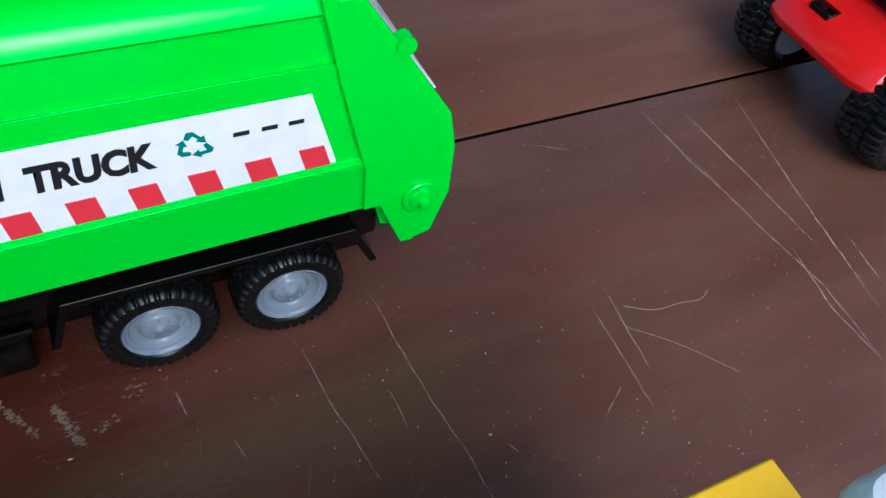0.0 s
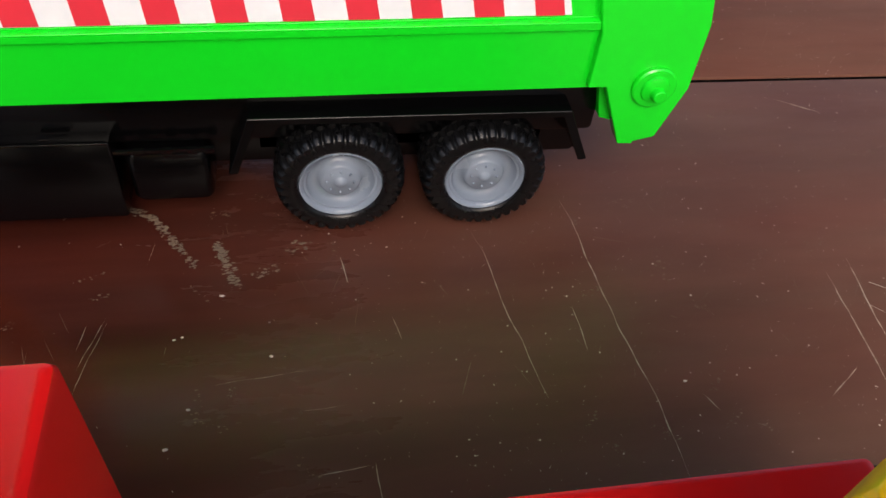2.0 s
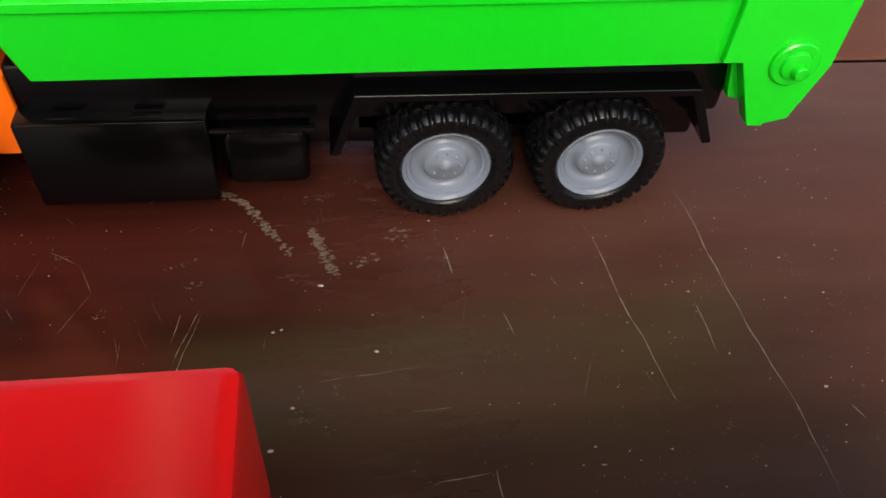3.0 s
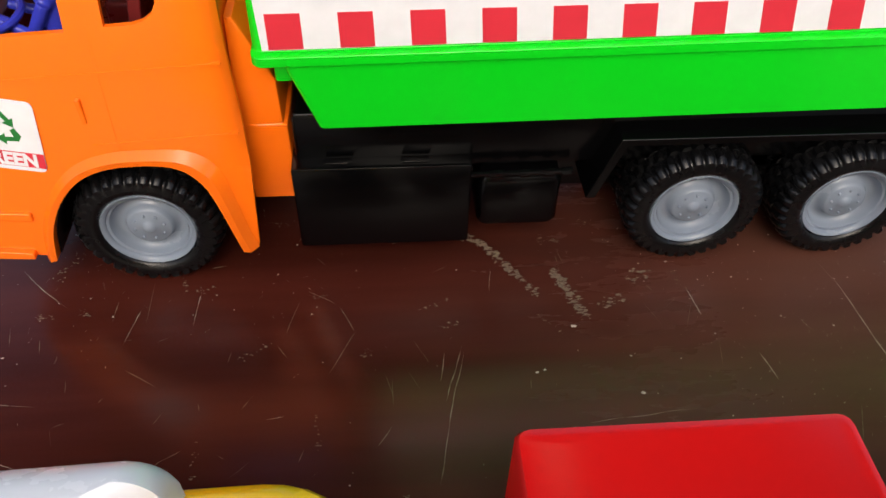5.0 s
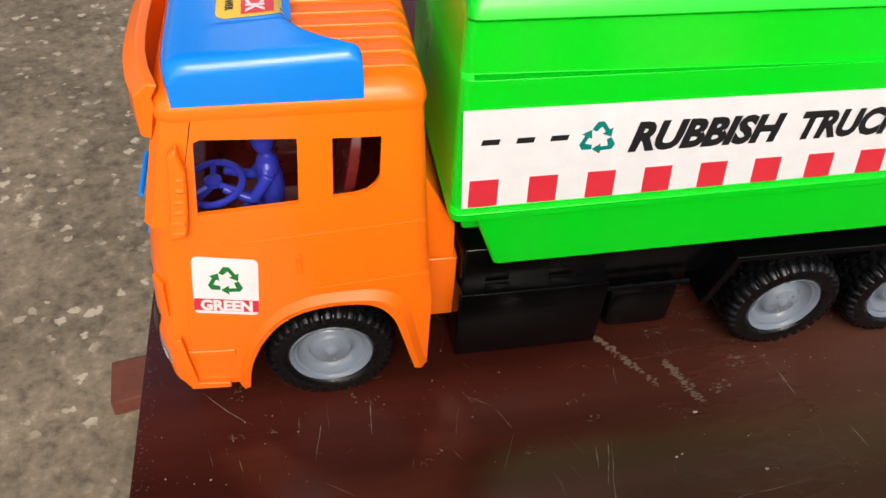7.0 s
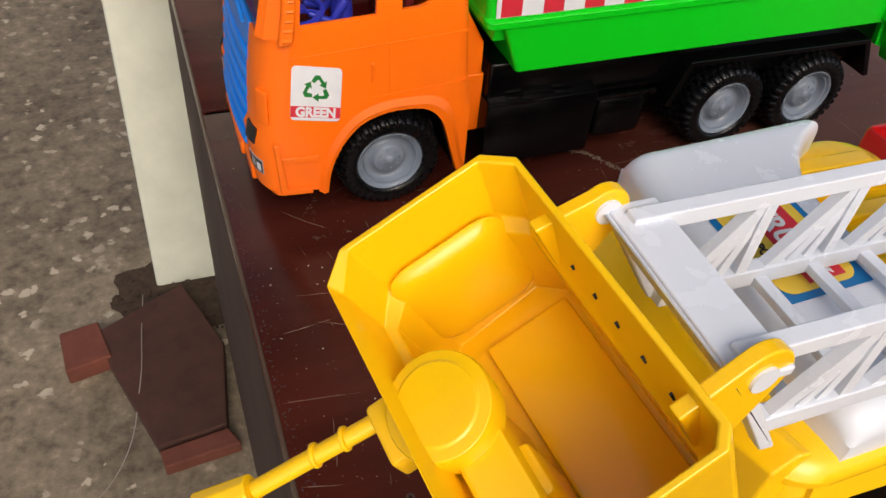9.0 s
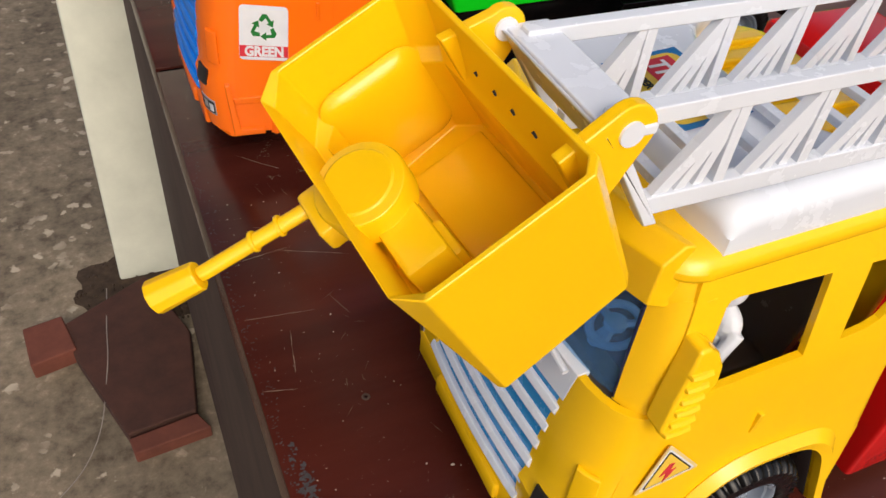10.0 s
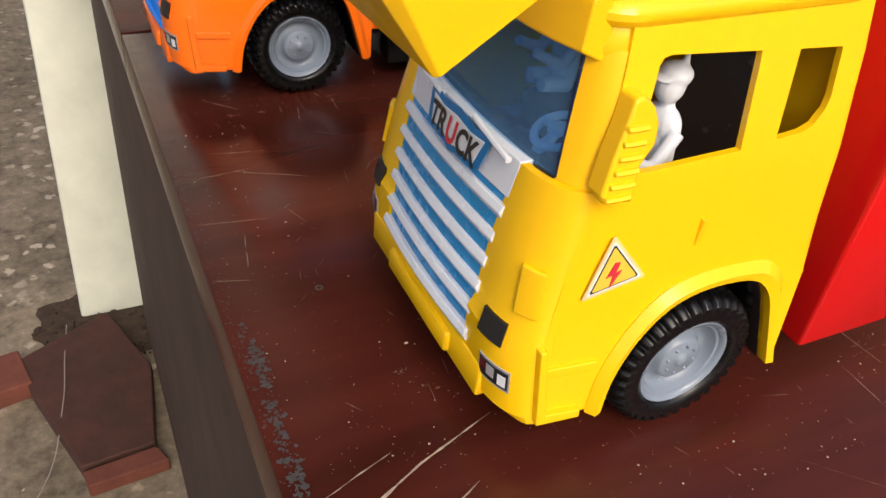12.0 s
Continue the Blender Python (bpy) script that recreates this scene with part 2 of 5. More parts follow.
def rod(bm, p, q, r, seg=8, r2=None):
    p, q = Vector(p), Vector(q)
    d = (q - p).normalized()
    s = d.orthogonal().normalized()
    t = d.cross(s)
    rings = []
    for c, rr in ((p, r), (q, r2 or r)):
        rings.append([bm.verts.new(c + rr * (math.cos(2 * math.pi * i / seg) * s + math.sin(2 * math.pi * i / seg) * t)) for i in range(seg)])
    for i in range(seg):
        bm.faces.new((rings[0][i], rings[0][(i + 1) % seg], rings[1][(i + 1) % seg], rings[1][i]))
    bm.faces.new(rings[0][::-1])
    bm.faces.new(rings[1])
    return bm


def ball(bm, c, rx, ry, rz, seg=14):
    m = Matrix.Translation(c) @ Matrix.Diagonal((rx, ry, rz, 1))
    bmesh.ops.create_uvsphere(bm, u_segments=seg, v_segments=seg // 2 + 1, radius=1.0, matrix=m)
    return bm


def loft(bm, levels, cap=True):
    rings = [[bm.verts.new(p) for p in lv] for lv in levels]
    n = len(rings[0])
    for a, b in zip(rings, rings[1:]):
        for i in range(n):
            bm.faces.new((a[i], a[(i + 1) % n], b[(i + 1) % n], b[i]))
    if cap:
        bm.faces.new(rings[0][::-1])
        bm.faces.new(rings[-1])
    return bm


def round_rect(x0, x1, y0, y1, r, k=4):
    """Plan outline with rounded corners."""
    out = []
    for cx, cy, a0 in ((x1 - r, y1 - r, 0), (x0 + r, y1 - r, 90), (x0 + r, y0 + r, 180), (x1 - r, y0 + r, 270)):
        for i in range(k + 1):
            a = radians(a0 + 90 * i / k)
            out.append((cx + r * math.cos(a), cy + r * math.sin(a)))
    return out


def bevelled_box(bm, x0, x1, y0, y1, z0, z1, r=0.002, k=3):
    lv = []
    for inset, z in ((r, z0), (r * 0.3, z0 + r * 0.3), (0, z0 + r), (0, z1 - r), (r * 0.3, z1 - r * 0.3), (r, z1)):
        lv.append([(x, y, z) for x, y in round_rect(x0 + inset, x1 - inset, y0 + inset, y1 - inset, max(r, 1e-5), k)])
    return loft(bm, lv)


def letters(text, size, m, mat, parent, name="lettering", shear=0.0, width=1.0, depth=0.0001, bold=0.0, align="LEFT", fit=0.0):
    cu = bpy.data.curves.new("type", "FONT")
    cu.body, cu.size, cu.shear, cu.extrude, cu.offset, cu.align_x = text, size, shear, depth, bold, align
    cu.resolution_u = 3
    ob = bpy.data.objects.new("type", cu)
    scene.collection.objects.link(ob)
    dg = bpy.context.evaluated_depsgraph_get()
    dg.update()
    me = bpy.data.meshes.new_from_object(ob.evaluated_get(dg))
    bpy.data.objects.remove(ob)
    bpy.data.curves.remove(cu)
    me.name = name
    if fit:
        xs = [v.co.x for v in me.vertices]
        me.transform(Matrix.Diagonal((fit / (max(xs) - min(xs)), 1, 1, 1)))
        width = 1.0
    me.transform(m @ Matrix.Diagonal((width, 1, 1, 1)))
    me.materials.clear()
    me.materials.append(mat)
    o = new(name, me)
    o.parent = parent
    return o


def recycle(bm, place, r):
    """Three bent arrows chasing each other round a triangle."""
    for k in range(3):
        a = radians(120 * k)
        rot = lambda u, v: (u * math.cos(a) - v * math.sin(a), u * math.sin(a) + v * math.cos(a))
        band = [(-0.30, 0.46), (-0.10, 0.80), (0.16, 0.80), (0.42, 0.42), (0.56, 0.50), (0.52, 0.08), (0.14, 0.24), (0.27, 0.32), (0.09, 0.58), (-0.12, 0.36)]
        pts = [rot(u, v - 0.02) for u, v in band]
        prism(bm, [(u * r, v * r) for u, v in pts], place, 0.0, 0.00015)
    return bm


# ---- cab, shared by both trucks: origin under the front hub, x to the rear ----
YC = 0.056
ROAD = ((0.016, -0.0085), (0.060, -0.0040), (0.080, -0.0015), (0.106, 0.0015), (0.136, 0.0065), (0.152, 0.0100))


def side_y(z):
    if z <= ROAD[0][0]:
        return ROAD[0][1]
    for (z0, y0), (z1, y1) in zip(ROAD, ROAD[1:]):
        if z <= z1:
            return y0 + (y1 - y0) * (z - z0) / (z1 - z0)
    return ROAD[-1][1]


FRONT = ((0.0205, -0.067), (0.0240, -0.0715), (0.050, -0.0725), (0.054, -0.0705), (0.080, -0.0685), (0.105, -0.0650), (0.150, -0.0540))


def front_x(z):
    if z <= FRONT[0][0]:
        return FRONT[0][1]
    for (z0, x0), (z1, x1) in zip(FRONT, FRONT[1:]):
        if z <= z1:
            return x0 + (x1 - x0) * (z - z0) / (z1 - z0)
    return FRONT[-1][1]


def near(y, far):
    return 2 * YC - y if far else y


def spline(pts, k=4):
    """Smooth curve through pts."""
    out = []
    for i in range(len(pts) - 1):
        p = [Vector(pts[max(0, min(len(pts) - 1, i + j))]) for j in (-1, 0, 1, 2)]
        for n in range(k):
            t = n / k
            c = 0.5 * (2 * p[1] + (p[2] - p[0]) * t + (2 * p[0] - 5 * p[1] + 4 * p[2] - p[3]) * t * t + (3 * p[1] - p[0] - 3 * p[2] + p[3]) * t ** 3)
            out.append((c.x, c.y))
    return out + [tuple(pts[-1])]


ARCH = spline([(-0.0360, 0.0205), (-0.0335, 0.034), (-0.0270, 0.0475), (-0.0175, 0.0575), (-0.0060, 0.0622), (0.0080, 0.0632), (0.0190, 0.0612), (0.0265, 0.0540), (0.0305, 0.043), (0.0338, 0.031), (0.0365, 0.0215)])


def bow(bm, depth=0.0024):
    """Cut the long edges across the front and push the middle forward."""
    bmesh.ops.subdivide_edges(bm, edges=[e for e in bm.edges if abs(e.verts[0].co.y - e.verts[1].co.y) > 0.05], cuts=9)
    for v in bm.verts:
        v.co.x -= depth * (1 - min(1.0, abs(v.co.y - YC) / 0.041) ** 2)
    return bm


def rear_turn(x, z, R):
    """How far the door panel turns in at its rounded rear edge."""
    edge = 0.0440 - max(0.0, z - 0.058) * 0.043
    k = min(1.0, max(0.0, R - (edge - x)) / R)
    return R * (1 - (1 - min(k, 0.97) ** 2) ** 0.5) * min(1.0, max(0.0, (z - 0.055) / 0.015))


def corner_patch(bm, far, a0, a1, z0, z1, lift):
    """A thin curved panel on the rounded front corner, a in degrees from the door to the grille."""
    lv = []
    for z in (z0, z1):
        xf, ys = front_x(z), side_y(z)
        ring = []
        for d in (lift, -0.0012):
            row = []
            for i in range(7):
                a = radians(a0 + (a1 - a0) * i / 6)
                row.append((-0.0600 - (-0.0600 - xf + d) * math.sin(a), near(ys + 0.020 - (0.020 + d) * math.cos(a), far), z))
            ring += row if d > 0 else row[::-1]
        lv.append(ring)
    return loft(bm, lv)


def cab(truck, colour, trim, pane, bars, win1, win2, ear, wrap=False):
    body = bmesh.new()
    outline = [(-0.060, 0.0225)] + ARCH + [(0.0425, 0.0225), (0.0440, 0.058), (0.0415, 0.100), (0.0400, 0.1510)] + ([(-0.0470, 0.1510), (-0.0526, 0.1050)] if wrap else [(-0.0405, 0.1510), (-0.0526, 0.1050)]) + [(-0.05623, 0.080), (-0.0600, 0.054)]
    for far in (False, True):
        bm = bmesh.new()
        plate(bm, outline, [win1, win2], lambda u, v, d: Vector((u, d, v)), 0.0, 0.0022)
        for z in (0.060, 0.080, 0.106, 0.136):
            bmesh.ops.bisect_plane(bm, geom=bm.verts[:] + bm.edges[:] + bm.faces[:], plane_co=(0, 0, z), plane_no=(0, 0, 1))
        for x in (-0.035, -0.012, 0.0335, 0.0355, 0.0372, 0.0387, 0.0399, 0.0409, 0.0418):
            bmesh.ops.bisect_plane(bm, geom=bm.verts[:] + bm.edges[:] + bm.faces[:], plane_co=(x, 0, 0), plane_no=(1, 0, 0))
        for v in bm.verts:
            v.co.y = near(side_y(v.co.z) + v.co.y + rear_turn(v.co.x, v.co.z, 0.0025 if wrap else 0.0075), far)
        me = bpy.data.meshes.new("tmp")
        bm.to_mesh(me)
        bm.free()
        body.from_mesh(me)
        bpy.data.meshes.remove(me)
        # rounded front corner, from the door to the grille
        lv = []
        for z in (0.0205, 0.0235, 0.034, 0.050, 0.054, 0.067, 0.080, 0.093, 0.105):
            xf, ys = front_x(z), side_y(z)
            ring = []
            xs = -0.0600 if z < 0.06 else -0.0600 + (z - 0.054) * 0.145
            ring.append((xs + 0.0045, near(ys + 0.0010, far), z))
            ring.append((xs + 0.0030, near(ys - 0.00012, far), z))
            for i in range(7):
                a = math.pi / 2 * i / 6
                ring.append((xs - (xs - xf) * math.sin(a), near(ys + 0.020 * (1 - math.cos(a)), far), z))
            ring.append((xf + 0.0002, near(0.0225, far), z))
            ring.append((xf + 0.0022, near(0.0225, far), z))
            for i in range(6, -1, -1):
                a = math.pi / 2 * i / 6
                ring.append((xs + 0.0005 - (xs - xf - 0.002) * math.sin(a), near(ys + 0.002 + 0.019 * (1 - math.cos(a)), far), z))
            lv.append(ring)
        loft(body, lv)
        # windscreen pillar
        lv = []
        for z in () if wrap else (0.105, 0.120, 0.135, 0.1505):
            ys, xf = side_y(z), front_x(z)
            xs = -0.0526 + (z - 0.106) * 0.26
            lv.append([(xs, near(ys, far), z), (xf + 0.003, near(ys + 0.002, far), z), (xf, near(ys + 0.006, far), z), (xf + 0.003, near(ys + 0.008, far), z), (xs, near(ys + 0.003, far), z)])
        if wrap:
            for z, xw in ((0.1045, -0.0612), (0.1160, -0.0596), (0.1280, -0.0580), (0.1420, -0.0562)):
                ys, xs = side_y(z), -0.0505 + (z - 0.1045) * 0.13
                arc = [radians(15 * i) for i in range(5)]
                lv.append([(xs + 0.004, near(ys - 0.00012, far), z)] + [(xs - (xs - xw) * math.sin(a), near(ys + 0.020 * (1 - math.cos(a)), far), z) for a in arc]
                          + [(xs - (xs - xw - 0.002) * math.sin(a), near(ys + 0.002 + 0.019 * (1 - math.cos(a)), far), z) for a in reversed(arc)] + [(xs + 0.004, near(ys + 0.002, far), z)])
        if lv:
            loft(body, lv)
    # bumper and lower apron between the corners
    bevelled_box(body, -0.0725, -0.067, side_y(0.03) + 0.016, near(side_y(0.03) + 0.016, True), 0.0205, 0.034, 0.001)
    bevelled_box(body, -0.0745, -0.068, YC - 0.026, YC + 0.026, 0.0215, 0.031, 0.0015)
    # rear wall and roof
    bevelled_box(body, 0.0360, 0.0392, 0.0112, near(0.0112, True), 0.030, 0.150, 0.0008)
    y0 = side_y(0.151)
    lv = []
    if wrap:
        # flush shoulder, and a rounded cap over the windscreen
        for inset, z in ((0.0016, 0.1462), (-0.0004, 0.1474), (-0.0013, 0.1492), (-0.0013, 0.1510), (-0.0004, 0.1530), (0.0016, 0.1546), (0.0048, 0.1556), (0.0100, 0.1559)):
            lv.append([(x, y, z + 0.030 * (x + 0.057)) for x, y in round_rect(-0.0570 + inset, 0.0412 - inset * 0.6, 0.0094 + inset, near(0.0074 + inset, True), 0.013, 8)])
        cap = []
        for inset, z in ((0.0016, 0.1392), (0.0002, 0.1400), (-0.0003, 0.1420), (0.0, 0.1460), (0.0002, 0.1506)):
            y = side_y(z) + 0.0008 + inset
            cap.append([(x, yy, z) for x, yy in round_rect(-0.0570 + inset, -0.0300, y, near(y, True), 0.013, 6)])
        loft(body, cap)
    else:
        for inset, z in ((0.0004, 0.1462), (-0.0008, 0.1470), (-0.0010, 0.1490), (-0.0004, 0.1515), (0.0010, 0.1542), (0.0030, 0.1564), (0.0055, 0.1579), (0.0095, 0.1589)):
            lv.append([(x, y, z) for x, y in round_rect(-0.0545 + inset, 0.0405 - inset, y0 + inset, near(y0 + inset, True), 0.0085, 6)])
    loft(body, lv)
    shell = part("cab_body", body, colour, truck, bevel=0.0006)
    # roof ribs
    for i in range(8):
        bm = bmesh.new()
        y = YC - 0.035 + 0.010 * i
        prism(bm, [(-0.006, 0.1560), (-0.006, 0.1602), (0.0330, 0.1602), (0.0368, 0.1590), (0.0392, 0.1566), (0.0402, 0.1530), (0.0370, 0.1530)], lambda u, v, d: (u, d, v), y - 0.0030, y + 0.0030)
        part("roof_rib", bm, colour, truck, bevel=0.0011)
    # sun visor
    bm = bmesh.new()
    lift = -0.004 if wrap else 0.0
    pts = [(-0.0695, 0.1450), (-0.0630, 0.1420), (-0.0600, 0.1450), (-0.0630, 0.1570), (-0.0600, 0.1620), (-0.0635, 0.1630), (-0.0690, 0.1580)]
    prism(bm, pts, lambda u, v, d: (u, d, v), YC - 0.044, YC + 0.044)
    bmesh.ops.subdivide_edges(bm, edges=[e for e in bm.edges if abs(e.verts[0].co.y - e.verts[1].co.y) > 0.05], cuts=8)
    for v in bm.verts:
        f = (abs(v.co.y - YC) / 0.046) ** 3
        v.co.x += 0.004 + 0.007 * f
        v.co.z += lift
        if not wrap:
            v.co.z -= (0.0060 if v.co.z < 0.150 else 0.0025) * f
    part("sun_visor", bm, colour, truck, bevel=0.0008)
    for far in (False, True):
        # wheel arch lip
        bm = bmesh.new()
        inner = ARCH
        outer = spline([(-0.0405, 0.0200), (-0.0380, 0.0345), (-0.0308, 0.0497), (-0.0202, 0.0615), (-0.0068, 0.0670), (0.0090, 0.0682), (0.0235, 0.0670), (0.0325, 0.0600), (0.0362, 0.0475), (0.0392, 0.033), (0.0425, 0.0220)])
        a = [[bm.verts.new((x, near(side_y(z) - d, far), z)) for (x, z) in row] for d, row in ((0.003, inner), (0.0036, [((p[0] + q[0]) / 2, (p[1] + q[1]) / 2) for p, q in zip(inner, outer)]), (0.0004, outer), (-0.006, inner))]
        for r0, r1 in zip(a, a[1:] + a[:1]):
            for i in range(len(r0) - 1):
                bm.faces.new((r0[i], r0[i + 1], r1[i + 1], r1[i]))
        bm.faces.new([r[0] for r in a])
        bm.faces.new([r[-1] for r in a][::-1])
        part("wheel_arch", bm, colour, truck)
        # entry step, with its rib
        bm = bmesh.new()
        prism(bm, [(-0.0605, 0.0222), (-0.0440, 0.0210), (-0.0440, 0.0240), (-0.0570, 0.0255), (-0.0600, 0.0520), (-0.0625, 0.0520)], lambda u, v, d: (u, near(side_y(v) - d, far), v), -0.001, 0.0026)
        prism(bm, [(-0.0585, 0.0400), (-0.0400, 0.0385), (-0.0400, 0.0420), (-0.0590, 0.0435)], lambda u, v, d: (u, near(side_y(v) - d, far), v), -0.001, 0.0014)
        part("entry_step", bm, colour, truck, bevel=0.0005)
        # mirror housing with grip ribs
        bm = bmesh.new()
        out = 0.0064 if wrap else 0.0042
        prism(bm, ear, lambda u, v, d: (u, near(side_y(v) - d, far), v), -0.001, out)
        mirror = part("mirror", bm, colour, truck, bevel=0.0012)
        for i in range(6):
            z = 0.1066 + 0.0038 * i if wrap else 0.1060 + 0.0044 * i
            bm = bmesh.new()
            x0, x1 = (-0.0551 + 0.0008 * i, -0.0460 + 0.0005 * i) if wrap else (-0.0545 + 0.0010 * i, -0.0490 + 0.0006 * i)
            ya, yb = near(side_y(z) - out - (0.0012 if wrap else 0.0005), far), near(side_y(z) - 0.0010, far)
            lathe(bm, [(0.0006, 0.0), (0.0013, 0.0006), (0.0014, (x1 - x0) / 2), (0.0013, x1 - x0 - 0.0006), (0.0006, x1 - x0)], 10, (x0, (ya + yb) / 2, z), "x")
            for v in bm.verts:
                v.co.y = (ya + yb) / 2 + (v.co.y - (ya + yb) / 2) / 0.0014 * abs(yb - ya) / 2
            part("grip_rib", bm, colour, mirror)
        # door handle and seams
        bm = bmesh.new()
        box(bm, -0.0110, -0.0092, near(side_y(0.085) - 0.0012, far), near(side_y(0.085) + 0.001, far), 0.0790, 0.0890)
        part("door_handle", bm, colour, truck, bevel=0.0004)
        if wrap:
            continue
        bm = bmesh.new()
        prism(bm, [(-0.0500, 0.0945), (0.0400, 0.1000), (0.0400, 0.1008), (-0.0500, 0.0953)], lambda u, v, d: (u, near(side_y(v) - d, far), v), -0.001, 0.0004)
        prism(bm, [(-0.0100, 0.0700), (0.0420, 0.0735), (0.0420, 0.0741), (-0.0100, 0.0706)], lambda u, v, d: (u, near(side_y(v) - d, far), v), -0.001, 0.0004)
        prism(bm, [(-0.0015, 0.066), (-0.0009, 0.066), (-0.0009, 0.110), (-0.0015, 0.110)], lambda u, v, d: (u, near(side_y(v) - d, far), v), -0.001, 0.0003)
        part("door_seam", bm, colour, truck)
    # grille: white field, pale bars
    bm = bmesh.new()
    g0, g1 = YC - 0.0345, YC + 0.0345
    lv = [(0.034, 0.0705), (0.054, 0.0692), (0.080, 0.0672), (0.105, 0.0635)]
    pts = [(-x, z) for z, x in lv]
    prism(bm, pts + [(-0.060, 0.105), (-0.066, 0.034)], lambda u, v, d: (u, d, v), g0, g1)
    bow(bm)
    part("grille", bm, trim[1], truck)
    for i in range(6):
        z = 0.0385 + 0.0098 * i
        bm = bmesh.new()
        x = -(0.0712 - (z - 0.034) * 0.100)
        prism(bm, [(x - 0.0008, z - 0.0030), (x - 0.0022, z - 0.0004), (x - 0.0012, z + 0.0022), (x + 0.004, z + 0.0026), (x + 0.004, z - 0.0028)], lambda u, v, d: (u, d, v), g0 - 0.001, g1 + 0.001)
        bow(bm)
        part("grille_bar", bm, trim[0], truck, bevel=0.0004)
    bm = bmesh.new()
    prism(bm, [(-0.0662, 0.0925), (-0.0645, 0.1055), (-0.0600, 0.1055), (-0.0620, 0.0925)], lambda u, v, d: (u, d, v), g0 - 0.001, g1 + 0.001)
    bow(bm)
    part("grille_panel", bm, trim[0], truck, bevel=0.0005)
    for y in (YC - 0.020, YC + 0.024):
        bm = bmesh.new()
        rod(bm, (-0.0676, y - 0.013, 0.1050), (-0.0671, y + 0.010, 0.1072), 0.0011)
        part("wiper", bm, trim[0], truck)
    # windscreen
    bm = bmesh.new()
    if wrap:
        lv = []
        for z, xe, xc in ((0.1050, -0.0582, -0.0640), (0.1160, -0.0568, -0.0618), (0.1280, -0.0553, -0.0596), (0.1420, -0.0535, -0.0572)):
            ring = []
            for t in (0.0, 0.0012):
                row = []
                for i in range(25):
                    q = -math.cos(math.pi * i / 24)
                    row.append((xe + (xc - xe) * (1 - abs(q) ** 3.2) + t, YC + q * (YC - side_y(z) - 0.0092 - t), z))
                ring += row if t == 0 else row[::-1]
            lv.append(ring)
        loft(bm, lv)
        ws = part("windscreen", bm, pane, truck, "dark blue tinted windscreen")
        for far in (False, True):
            bm = bmesh.new()
            rod(bm, (-0.0590, near(side_y(0.1052) + 0.0100, far), 0.1050), (-0.0545, near(side_y(0.1390) + 0.0100, far), 0.1410), 0.0007, 8)
            part("windscreen_edge", bm, NAVY_EDGE, truck)
    else:
        prism(bm, [(-0.0640, 0.1055), (-0.0535, 0.1500), (-0.0523, 0.1500), (-0.0628, 0.1055)], lambda u, v, d: (u, d, v), YC - 0.045 + 0.001, YC + 0.045 - 0.001)
        ws = part("windscreen", bm, pane, truck)
    ws.visible_shadow = False
    # headlamps: a black window, and a silver decal below it
    for far in (False, True):
        bm = bmesh.new()
        corner_patch(bm, far, 54, 86, 0.0482, 0.0562, 0.0009)
        part("headlamp", bm, INK_BLACK, truck)
        bm = bmesh.new()
        corner_patch(bm, far, 40, 82, 0.0318, 0.0400, 0.0003)
        lamp = part("lamp_decal", bm, SILVER, truck)
        for a0, a1, z0, z1, mt in ((42, 80, 0.0326, 0.0392, INK_BLACK), (45, 55, 0.0336, 0.0376, STICKER), (60, 70, 0.0344, 0.0384, SILVER), (72, 78, 0.0352, 0.0390, MAROON)):
            bm = bmesh.new()
            corner_patch(bm, far, a0, a1, z0, z1, 0.0005 if mt is INK_BLACK else 0.0007)
            part("lamp_spot", bm, mt, lamp)
        # tall moulded grip beside the grille
        bm = bmesh.new()
        corner_patch(bm, far, 18, 52, 0.0620, 0.0790, 0.0009)
        part("corner_grip", bm, colour, truck, bevel=0.0006)
    # floor of the cabin, dashboard and seat
    bm = bmesh.new()
    bevelled_box(bm, -0.062, 0.037, 0.006, 0.106, 0.068, 0.074, 0.001)
    part("cabin_floor", bm, MAROON, truck)
    bm = bmesh.new()
    prism(bm, [(-0.060, 0.072), (-0.040, 0.072), (-0.046, 0.096), (-0.058, 0.104), (-0.062, 0.104)], lambda u, v, d: (u, d, v), 0.010, 0.102)
    part("dashboard", bm, bars, truck, bevel=0.001)
    for y in (0.030, 0.082):
        bm = bmesh.new()
        arch = [(-0.017, 0.086)] + [(0.017 * math.cos(radians(a)), 0.120 + 0.019 * math.sin(radians(a))) for a in range(180, -1, -15)] + [(0.017, 0.086)]
        prism(bm, arch, lambda u, v, d: (0.006 + d + (v - 0.086) * 0.16, y + u, v), 0.0, 0.0045)
        bevelled_box(bm, -0.018, 0.012, y - 0.015, y + 0.015, 0.074, 0.088, 0.003)
        part("seat", bm, bars, truck, bevel=0.0014)
    # dark well behind each front wheel
    for far in (False, True):
        bm = bmesh.new()
        a = [[bm.verts.new((x, near(side_y(z) + d, far), z)) for x, z in ARCH] for d in (0.0016, 0.0400)]
        for i in range(len(ARCH) - 1):
            bm.faces.new((a[0][i], a[0][i + 1], a[1][i + 1], a[1][i]))
        bm.faces.new(a[1])
        solid = part("wheel_well", bm, BLACK, truck)
        sol = solid.modifiers.new("thickness", "SOLIDIFY")
        sol.thickness, sol.offset = 0.0012, 0.0
    return shell


